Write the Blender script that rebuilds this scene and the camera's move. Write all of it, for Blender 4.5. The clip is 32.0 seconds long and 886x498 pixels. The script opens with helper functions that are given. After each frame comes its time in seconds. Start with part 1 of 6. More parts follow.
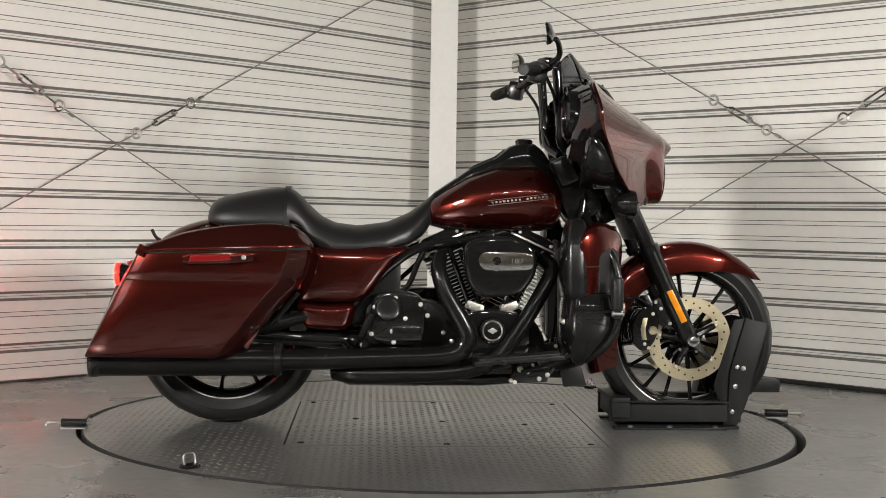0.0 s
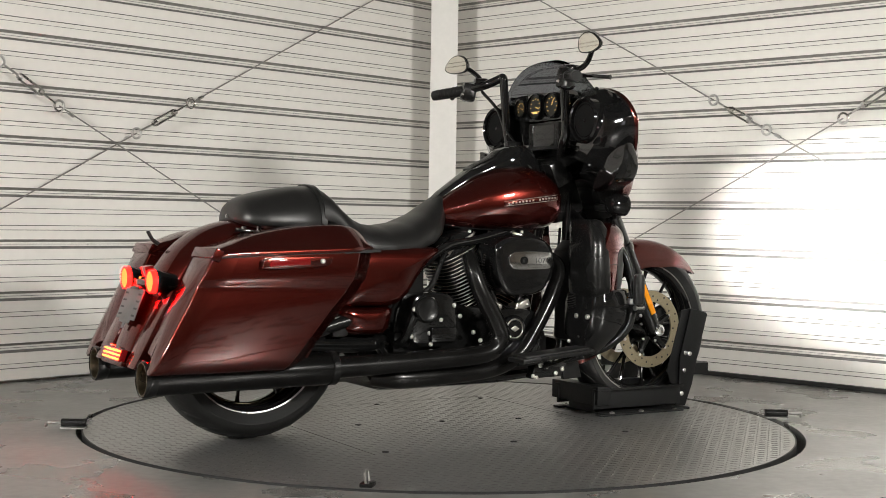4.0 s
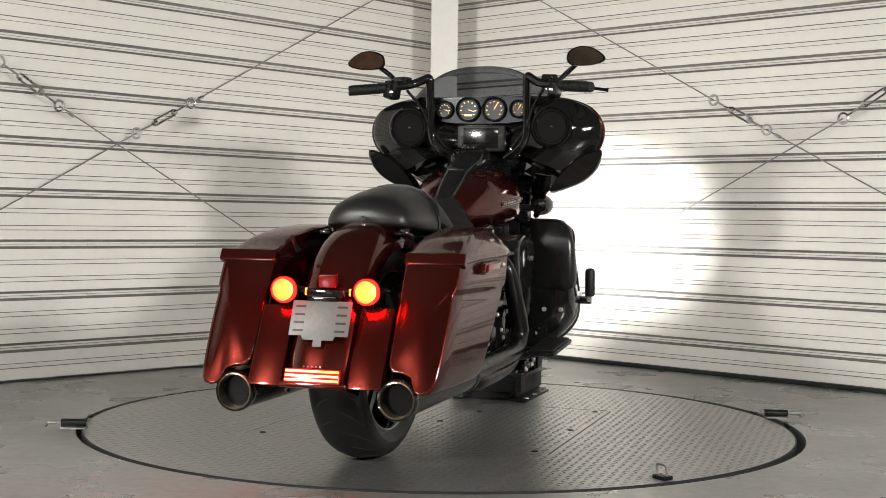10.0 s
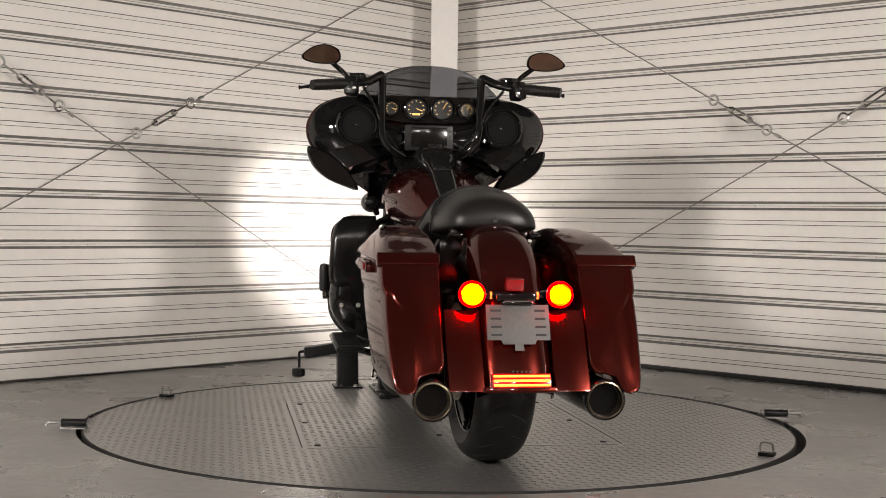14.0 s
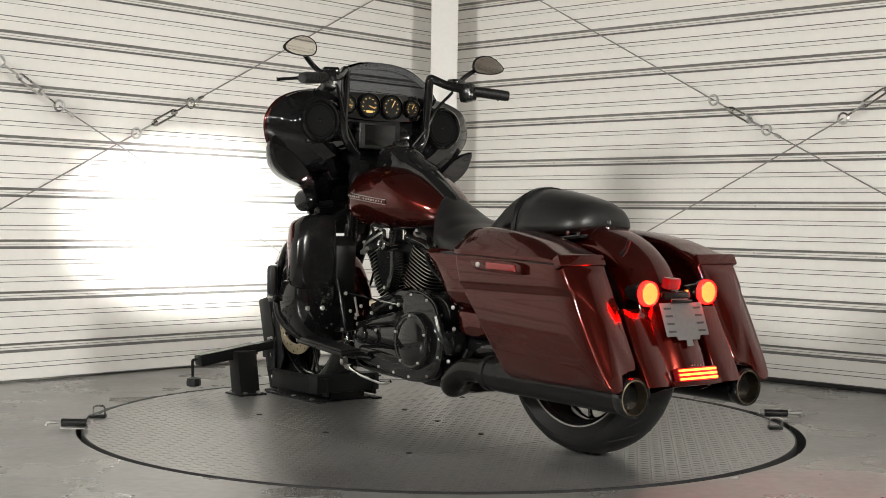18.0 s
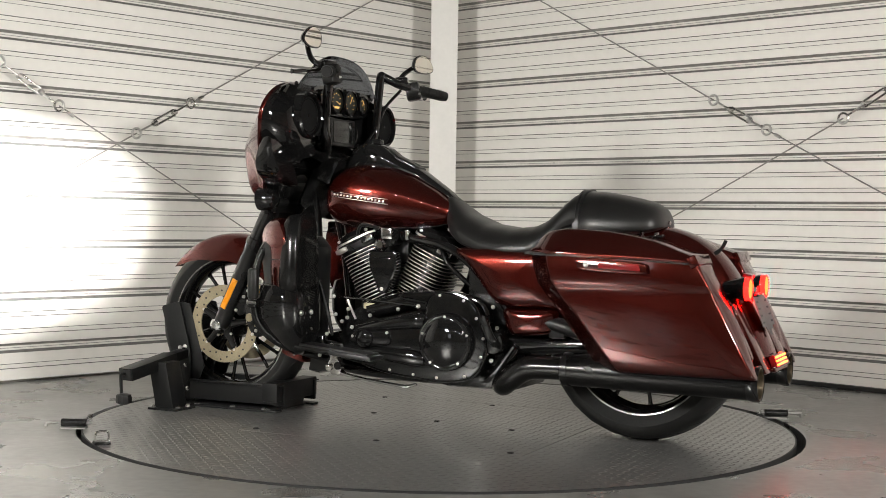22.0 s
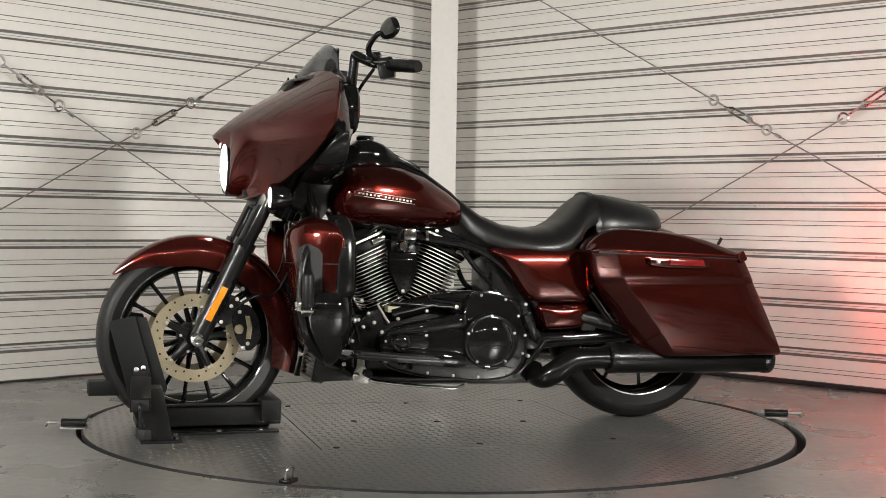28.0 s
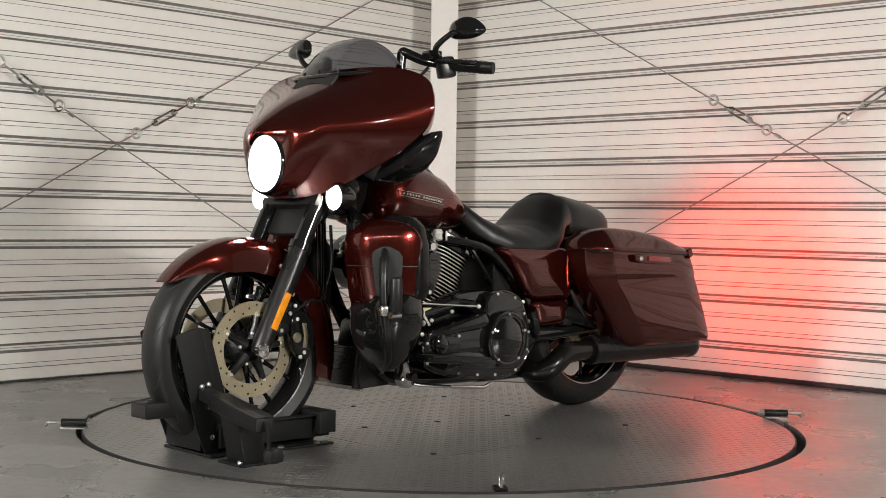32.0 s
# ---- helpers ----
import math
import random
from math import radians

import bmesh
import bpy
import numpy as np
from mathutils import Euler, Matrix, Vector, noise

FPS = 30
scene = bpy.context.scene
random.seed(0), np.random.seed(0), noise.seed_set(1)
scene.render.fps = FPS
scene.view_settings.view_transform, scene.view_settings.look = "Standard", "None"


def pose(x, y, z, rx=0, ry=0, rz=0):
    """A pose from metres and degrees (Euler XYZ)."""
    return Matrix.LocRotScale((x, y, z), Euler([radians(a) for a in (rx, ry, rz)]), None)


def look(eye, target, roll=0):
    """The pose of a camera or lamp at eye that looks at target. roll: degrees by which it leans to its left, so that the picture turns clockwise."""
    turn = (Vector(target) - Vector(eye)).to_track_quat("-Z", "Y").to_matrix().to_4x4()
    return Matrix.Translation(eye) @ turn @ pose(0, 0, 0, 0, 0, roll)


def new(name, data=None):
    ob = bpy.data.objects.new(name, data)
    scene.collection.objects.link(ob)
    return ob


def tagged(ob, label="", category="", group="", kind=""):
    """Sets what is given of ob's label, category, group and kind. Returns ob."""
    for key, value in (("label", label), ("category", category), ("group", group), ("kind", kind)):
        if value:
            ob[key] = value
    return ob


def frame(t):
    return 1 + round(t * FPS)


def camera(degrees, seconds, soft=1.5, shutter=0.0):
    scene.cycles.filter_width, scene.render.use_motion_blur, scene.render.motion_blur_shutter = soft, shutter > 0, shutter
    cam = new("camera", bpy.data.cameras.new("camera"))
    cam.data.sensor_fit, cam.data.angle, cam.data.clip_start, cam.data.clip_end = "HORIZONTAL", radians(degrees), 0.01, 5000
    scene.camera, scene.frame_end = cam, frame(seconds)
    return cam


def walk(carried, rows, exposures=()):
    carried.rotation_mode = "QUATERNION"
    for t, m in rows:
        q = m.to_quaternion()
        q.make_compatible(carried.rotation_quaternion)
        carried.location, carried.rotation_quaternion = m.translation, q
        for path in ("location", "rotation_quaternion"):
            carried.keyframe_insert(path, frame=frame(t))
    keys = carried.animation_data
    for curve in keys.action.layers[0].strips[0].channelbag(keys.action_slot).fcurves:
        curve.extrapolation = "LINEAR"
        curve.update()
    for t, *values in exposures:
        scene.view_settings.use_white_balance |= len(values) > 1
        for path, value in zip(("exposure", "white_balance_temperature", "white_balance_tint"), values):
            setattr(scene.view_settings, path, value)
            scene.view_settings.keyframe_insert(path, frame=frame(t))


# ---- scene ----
# The turntable's axis is the world's origin; the camera stands on the -y side.
cam = camera(36.8, 32.0, soft=0.85)
EYE = (0.0, -4.76, 0.724)
AIM = (0.003, 0.0, 0.619)
walk(cam, [(0.0, look(EYE, AIM, 0.909)), (32.0, look(EYE, AIM, 0.909))],
     [(0.0, 0.0, 6500, 10), (10.0, 0.0, 6500, 10), (11.0, -0.16, 6700, 14), (12.0, -0.34, 7150, 22), (13.0, -0.34, 7150, 22), (14.0, -0.22, 6850, 17), (15.5, 0.0, 6500, 10), (32.0, 0.0, 6500, 10)])

# ---------- world and light ----------
world = bpy.data.worlds.new("room_dark")
world.use_nodes = True
world.node_tree.nodes["Background"].inputs[0].default_value = (0.8, 0.86, 1.0, 1)
world.node_tree.nodes["Background"].inputs[1].default_value = 0.02
scene.world = world
scene.view_settings.exposure = 0.0


def area(name, eye, target, sx, sy, watts, colour, spread=180):
    data = bpy.data.lights.new(name, "AREA")
    data.shape, data.size, data.size_y, data.energy, data.color = "RECTANGLE", sx, sy, watts, colour
    ob = new(name, data)
    data.spread = radians(spread)
    ob.matrix_world = look(eye, target)
    return ob


WARM = (1.0, 0.975, 0.915)
# pairs of work lights on either side, a row of small spots behind the camera
for s in (-1, 1):
    for k in (-1, 1):
        area("work_light", (s * 3.2 + 0.13 * k, -3.8 + 0.08 * k * s, 1.95), (-s * 0.9, 1.8, -0.1), 0.26, 0.34, 39 - 2 * s, WARM, 118)
for k in range(5):
    area("ceiling_spot", (-2.0 + 1.0 * k, -6.3 - 0.25 * (k % 2), 2.7), (-0.4 + 0.2 * k, 0.3, 0.2), 0.16, 0.16, 13, WARM)


# ---------- mesh helpers ----------
def catmull(pts, n=6):
    """A smooth line through the points, n steps for each leg."""
    p = [Vector(q) for q in pts]
    if len(p) < 3 or n < 2:
        return p
    p = [p[0] * 2 - p[1]] + p + [p[-1] * 2 - p[-2]]
    out = []
    for i in range(1, len(p) - 2):
        a, b, c, d = p[i - 1:i + 3]
        for k in range(n):
            t = k / n
            out.append(0.5 * (2 * b + (c - a) * t + (2 * a - 5 * b + 4 * c - d) * t * t + (3 * b - a - 3 * c + d) * t ** 3))
    out.append(p[-2])
    return out


def loft(rings, cap=True, closed=True):
    bm = bmesh.new()
    vs = [[bm.verts.new(p) for p in ring] for ring in rings]
    n = len(vs[0])
    for a, b in zip(vs, vs[1:]):
        for i in range(n if closed else n - 1):
            j = (i + 1) % n
            bm.faces.new((a[i], a[j], b[j], b[i]))
    if cap:
        bm.faces.new(vs[0][::-1])
        bm.faces.new(vs[-1])
    bmesh.ops.recalc_face_normals(bm, faces=bm.faces[:])
    return bm


def tube(pts, r, seg=12, n=6):
    """A round bar along a smooth line; r is one radius or one for each point."""
    line = catmull(pts, n)
    steps = len(line) - 1
    rs = [r] * len(line)
    if not isinstance(r, (int, float)):
        m = len(r) - 1
        rs = []
        for i in range(len(line)):
            f = i / steps * m
            k = min(int(f), m - 1)
            rs.append(r[k] + (r[k + 1] - r[k]) * (f - k))
    rings, up = [], None
    for i, p in enumerate(line):
        t = (line[min(i + 1, steps)] - line[max(i - 1, 0)]).normalized()
        if up is None:
            up = t.orthogonal().normalized()
        up = (up - t * up.dot(t)).normalized()
        side = t.cross(up)
        rings.append([p + (up * math.cos(a) + side * math.sin(a)) * rs[i] for a in (2 * math.pi * k / seg for k in range(seg))])
    return loft(rings)


def lathe(profile, centre=(0, 0, 0), axis="y", seg=32, close=False, cap=True):
    """profile: rows of (radius, distance along the axis)."""
    rings = []
    for r, h in profile:
        ring = []
        for k in range(seg):
            a = 2 * math.pi * k / seg
            c, s = r * math.cos(a), r * math.sin(a)
            q = {"y": (c, h, s), "x": (h, c, s), "z": (c, s, h)}[axis]
            ring.append(Vector(q) + Vector(centre))
        rings.append(ring)
    if close:
        rings.append(rings[0])
        bm = loft(rings, cap=False)
        bmesh.ops.remove_doubles(bm, verts=bm.verts[:], dist=1e-6)
        bmesh.ops.recalc_face_normals(bm, faces=bm.faces[:])
        return bm
    return loft(rings, cap)


def block(c, size, bevel=0.004, turn=(0, 0, 0), seg=2):
    bm = bmesh.new()
    bmesh.ops.create_cube(bm, size=1.0)
    bmesh.ops.scale(bm, vec=size, verts=bm.verts[:])
    if bevel:
        bmesh.ops.bevel(bm, geom=bm.edges[:], offset=bevel, segments=seg, affect="EDGES", profile=0.6)
    bmesh.ops.transform(bm, matrix=pose(*c, *turn), verts=bm.verts[:])
    return bm


def plate(poly, y0, y1, bevel=0.004, axis="y", seg=2):
    """A flat outline of (x, z), (y, z) for axis x, or (x, y) for axis z, given thickness along the axis."""
    def at(p, h):
        return {"y": (p[0], h, p[1]), "x": (h, p[0], p[1]), "z": (p[0], p[1], h)}[axis]
    bm = loft([[at(p, y0) for p in poly], [at(p, y1) for p in poly]])
    if bevel:
        edges = [e for e in bm.edges if e.calc_face_angle(0) > 0.5]
        bmesh.ops.bevel(bm, geom=edges, offset=bevel, segments=seg, affect="EDGES", profile=0.6)
    return bm


def sect(x, hw, zt, zb, p=2.6, n=28, y=0.0):
    """A rounded cross-section in the plane x, from zb up to zt."""
    zc, hh = (zt + zb) / 2, (zt - zb) / 2
    ring = []
    for k in range(n):
        a = 2 * math.pi * k / n
        c, s = math.cos(a), math.sin(a)
        ring.append((x, y + hw * math.copysign(abs(c) ** (2 / p), c), zc + hh * math.copysign(abs(s) ** (2 / p), s)))
    return ring


def rounded(poly, n=4):
    """A closed outline smoothed through its points."""
    m = len(poly)
    out = []
    for i in range(m):
        a, b, c, d = (Vector((*poly[(i + k) % m], 0)) for k in (-1, 0, 1, 2))
        for k in range(n):
            t = k / n
            q = 0.5 * (2 * b + (c - a) * t + (2 * a - 5 * b + 4 * c - d) * t * t + (3 * b - a - 3 * c + d) * t ** 3)
            out.append((q.x, q.y))
    return out


def interp(table, x):
    """Smooth look-up in rows of (x, value)."""
    if x <= table[0][0]:
        return table[0][1]
    for (a, u), (b, w) in zip(table, table[1:]):
        if x <= b:
            return u + (w - u) * (x - a) / (b - a)
    return table[-1][1]


def smooth_interp(table, x):
    """Look-up in rows of (x, value) along a curve with an even slope through every row."""
    if x <= table[0][0]:
        return table[0][1]
    if x >= table[-1][0]:
        return table[-1][1]
    i = max(k for k in range(len(table) - 1) if table[k][0] <= x)

    def slope(k):
        lo, hi = table[max(k - 1, 0)], table[min(k + 1, len(table) - 1)]
        return (hi[1] - lo[1]) / (hi[0] - lo[0])
    (a, u), (b, w) = table[i], table[i + 1]
    h = b - a
    t = (x - a) / h
    return (2 * t ** 3 - 3 * t * t + 1) * u + (t ** 3 - 2 * t * t + t) * h * slope(i) + (3 * t * t - 2 * t ** 3) * w + (t ** 3 - t * t) * h * slope(i + 1)


def mirrored(bm):
    out = bm.copy()
    bmesh.ops.scale(out, vec=(1, -1, 1), verts=out.verts[:])
    bmesh.ops.reverse_faces(out, faces=out.faces[:])
    return out


def part(name, bm, material, parent=None, label="", smooth=35, free=True):
    """Links a bmesh as one mesh object under a thing or a part."""
    me = bpy.data.meshes.new(name)
    limit = radians(smooth)
    for f in bm.faces:
        f.smooth = smooth > 0
    for e in bm.edges:
        e.smooth = len(e.link_faces) == 2 and e.calc_face_angle(0) < limit
    bm.to_mesh(me)
    bm.free()
    me.materials.append(material)
    ob = new(name, me)
    ob.parent = parent
    if label:
        ob["label"] = label
    return ob


def pair(name, bm, material, parent, label=""):
    """The part on the +y side and its mirror image."""
    other = mirrored(bm)
    return part(name, bm, material, parent, label), part(name, other, material, parent, label)


# ---------- materials ----------
def mat(name, colour, rough=0.5, metal=0.0, grain=0.0, scale=60.0, vary=0.12, rough_vary=0.1, coat=0.0, bump_scale=None, large=4.0):
    m = bpy.data.materials.new(name)
    m.use_nodes = True
    nt = m.node_tree
    bsdf = nt.nodes["Principled BSDF"]
    bsdf.inputs["Metallic"].default_value = metal
    bsdf.inputs["Coat Weight"].default_value = coat
    bsdf.inputs["Coat Roughness"].default_value = 0.05
    bsdf.inputs["Coat IOR"].default_value = 1.5
    tex = nt.nodes.new("ShaderNodeTexCoord")
    n1 = nt.nodes.new("ShaderNodeTexNoise")
    n1.inputs["Scale"].default_value, n1.inputs["Detail"].default_value = scale, 6
    n2 = nt.nodes.new("ShaderNodeTexNoise")
    n2.inputs["Scale"].default_value, n2.inputs["Detail"].default_value = large, 5
    nt.links.new(tex.outputs["Object"], n1.inputs["Vector"])
    nt.links.new(tex.outputs["Object"], n2.inputs["Vector"])
    add = nt.nodes.new("ShaderNodeMath")
    add.operation = "ADD"
    nt.links.new(n1.outputs["Fac"], add.inputs[0])
    nt.links.new(n2.outputs["Fac"], add.inputs[1])
    ramp = nt.nodes.new("ShaderNodeMapRange")
    ramp.inputs["From Min"].default_value, ramp.inputs["From Max"].default_value = 0.7, 1.3
    ramp.inputs["To Min"].default_value, ramp.inputs["To Max"].default_value = 1 - vary, 1 + vary
    nt.links.new(add.outputs[0], ramp.inputs["Value"])
    mul = nt.nodes.new("ShaderNodeVectorMath")
    mul.operation = "SCALE"
    mul.inputs[0].default_value = colour
    nt.links.new(ramp.outputs[0], mul.inputs["Scale"])
    nt.links.new(mul.outputs[0], bsdf.inputs["Base Color"])
    rr = nt.nodes.new("ShaderNodeMapRange")
    rr.inputs["From Min"].default_value, rr.inputs["From Max"].default_value = 0.35, 0.65
    rr.inputs["To Min"].default_value, rr.inputs["To Max"].default_value = max(rough - rough_vary, 0.02), min(rough + rough_vary, 1)
    nt.links.new(n2.outputs["Fac"], rr.inputs["Value"])
    nt.links.new(rr.outputs[0], bsdf.inputs["Roughness"])
    if grain:
        n3 = n1
        if bump_scale:
            n3 = nt.nodes.new("ShaderNodeTexNoise")
            n3.inputs["Scale"].default_value = bump_scale
            nt.links.new(tex.outputs["Object"], n3.inputs["Vector"])
        bump = nt.nodes.new("ShaderNodeBump")
        bump.inputs["Strength"].default_value, bump.inputs["Distance"].default_value = 0.5, grain
        nt.links.new(n3.outputs["Fac"], bump.inputs["Height"])
        nt.links.new(bump.outputs[0], bsdf.inputs["Normal"])
    return m


def glow(name, colour, strength):
    m = bpy.data.materials.new(name)
    m.use_nodes = True
    b = m.node_tree.nodes["Principled BSDF"]
    b.inputs["Base Color"].default_value = (*colour, 1)
    b.inputs["Emission Color"].default_value = (*colour, 1)
    b.inputs["Emission Strength"].default_value = strength
    b.inputs["Roughness"].default_value = 0.2
    return m


def glass(name, colour, rough=0.02):
    m = bpy.data.materials.new(name)
    m.use_nodes = True
    b = m.node_tree.nodes["Principled BSDF"]
    b.inputs["Base Color"].default_value = (*colour, 1)
    b.inputs["Roughness"].default_value = rough
    b.inputs["Transmission Weight"].default_value = 1.0
    b.inputs["IOR"].default_value = 1.2
    return m


M_SIDING = mat("white_siding_paint", (0.78, 0.76, 0.72), 0.42, 0.0, 0.0004, 25, 0.035, 0.08, large=0.9)
M_RIB = mat("white_siding_channel", (0.74, 0.72, 0.68), 0.4, 0.0, 0.0, 25, 0.05, large=1.3)
# Darker tones put the shade of the bent channel and groove edges into colour.
M_FLANK = mat("shaded_channel_flank", (0.29, 0.28, 0.265), 0.5, 0.3, 0.0, 30, 0.25, large=1.2)
M_LEDGE = mat("shaded_channel_ledge", (0.16, 0.155, 0.147), 0.6, 0.1, 0.0, 30, 0.3, large=1.2)
M_GROOVE = mat("shaded_groove_edge", (0.15, 0.145, 0.137), 0.5, 0.2, 0.0, 30, 0.2, large=1.2)
M_POST = mat("post_white_paint", (0.76, 0.74, 0.71), 0.5, 0.0, 0.0003, 40, 0.03, large=2)
M_PLAIN = mat("plain_room_paint", (0.62, 0.6, 0.56), 0.7, 0, 0.0005, 30, 0.05, large=1)
M_DIM = mat("dark_storage_wall", (0.5, 0.45, 0.37), 0.7, 0, 0.001, 8, 0.5, large=0.8)
M_CEIL = mat("ceiling_paint", (0.09, 0.09, 0.088), 0.8, 0, 0.0005, 30, 0.05, large=1)
M_FLOOR = mat("sealed_grey_concrete", (0.158, 0.156, 0.147), 0.31, 0.0, 0.0001, 30, 0.32, 0.08, large=3.4)
M_TREAD = mat("worn_tread_plate", (0.37, 0.368, 0.36), 0.34, 0.85, 0.0, 50, 0.2, 0.05, large=1.6)
M_GAP = mat("black_pit_rim", (0.012, 0.012, 0.012), 0.6, 0, 0.0006, 60)
M_ZINC = mat("zinc_steel", (0.55, 0.54, 0.52), 0.3, 1.0, 0.0002, 80, 0.15)
M_CABLE = mat("grey_steel_rod", (0.3, 0.29, 0.28), 0.45, 0.8, 0.0002, 120, 0.2)
M_BOLT = mat("bright_bolt_steel", (0.85, 0.83, 0.78), 0.42, 1.0, 0, 60, 0.05, 0.05)
M_PLATE = mat("dull_plate_steel", (0.115, 0.112, 0.11), 0.5, 0.4, 0.0002, 80, 0.1)
M_CHROME = mat("chrome", (0.75, 0.75, 0.75), 0.08, 1.0, 0, 60, 0.04, 0.04)
M_PAINT = mat("burgundy_candy_paint", (0.074, 0.0092, 0.0063), 0.23, 0.82, 0.0, 220, 0.08, 0.03, coat=0.95, large=1.5)
M_CUP = glow("self_glowing_cup", (1.0, 0.006, 0.0012), 100.0)
M_HCUP = mat("grey_lamp_cup", (0.3, 0.3, 0.3), 0.35, 0, 0, 60)
M_BLACK = mat("gloss_black_paint", (0.0068, 0.0068, 0.0069), 0.06, 0.0, 0.0, 90, 0.2, 0.03, coat=0.2)
M_SATIN = mat("satin_black_metal", (0.0085, 0.0085, 0.0084), 0.26, 0.2, 0.0002, 140, 0.25, 0.08)
M_EXHAUST = mat("matt_black_exhaust", (0.006, 0.0058, 0.0056), 0.22, 0.2, 0.0002, 140, 0.25, 0.06)
M_PLASTIC = mat("black_grained_plastic", (0.0075, 0.0075, 0.0074), 0.4, 0, 0.0004, 260, 0.2, 0.06)
M_LEATHER = mat("black_seat_vinyl", (0.0105, 0.0102, 0.01), 0.36, 0, 0.0005, 190, 0.25, 0.06)
M_RUBBER = mat("tyre_rubber", (0.0085, 0.0085, 0.0083), 0.42, 0, 0.0008, 150, 0.25, 0.08)
M_ROTOR = mat("brushed_rotor_steel", (0.45, 0.39, 0.27), 0.38, 1.0, 0.0002, 160, 0.14)
M_SLEEVE = mat("heat_tinted_steel", (0.2, 0.165, 0.115), 0.3, 1.0, 0.0003, 90, 0.25)
M_CREAM = mat("cream_enamel_plate", (0.62, 0.55, 0.38), 0.4, 0.2, 0, 60, 0.1)
M_FIN = mat("machined_fin_edge", (0.82, 0.78, 0.72), 0.36, 1.0, 0.0001, 120, 0.1)
M_LIP = mat("machined_dark_lip", (0.3, 0.29, 0.28), 0.25, 1.0, 0.0, 120, 0.1)
M_STEELBLACK = mat("powder_coated_chock", (0.0085, 0.0088, 0.009), 0.46, 0.1, 0.0006, 180, 0.3, 0.08)
M_ORANGE = mat("orange_reflector", (0.78, 0.27, 0.006), 0.25, 0, 0, 60)
M_GRILLE = mat("matt_black_grille_cloth", (0.006, 0.006, 0.0061), 0.85, 0, 0.0006, 400, 0.2, 0.05)
M_REDLENS = mat("red_reflector", (0.19, 0.007, 0.008), 0.18, 0, 0, 60, coat=0.8)
M_SHIELD = glass("tinted_windshield", (0.19, 0.2, 0.22))
M_MIRROR = mat("mirror_glass", (0.72, 0.69, 0.62), 0.03, 1.0, 0, 20, 0.02, 0.01)
M_TAILGLOW = glow("brake_light_glow", (1.0, 0.001, 0.0006), 70.0)
M_TAILCORE = glow("brake_light_core", (1.0, 0.03, 0.00004), 7000.0)
M_BARGLOW = glow("tail_bar_glow", (1.0, 0.06, 0.008), 20.0)
M_HEADGLOW = glow("headlight_beam", (1.0, 0.98, 0.93), 19000.0)
M_HEADFACE = glow("headlight_face_glow", (1.0, 0.98, 0.94), 40.0)
M_PASSGLOW = glow("passing_lamp_glow", (1.0, 0.96, 0.86), 70.0)
M_GAUGE = glow("gauge_amber_glow", (1.0, 0.6, 0.2), 0.5)
M_SIGNALDIM = glow("amber_lamp_dim", (1.0, 0.3, 0.05), 1.5)

for m, level in ((M_STEELBLACK, 0.22), (M_EXHAUST, 0.35), (M_RUBBER, 0.3), (M_PLASTIC, 0.3), (M_SATIN, 0.38), (M_LEATHER, 0.36), (M_GRILLE, 0.15)):
    m.node_tree.nodes["Principled BSDF"].inputs["Specular IOR Level"].default_value = level


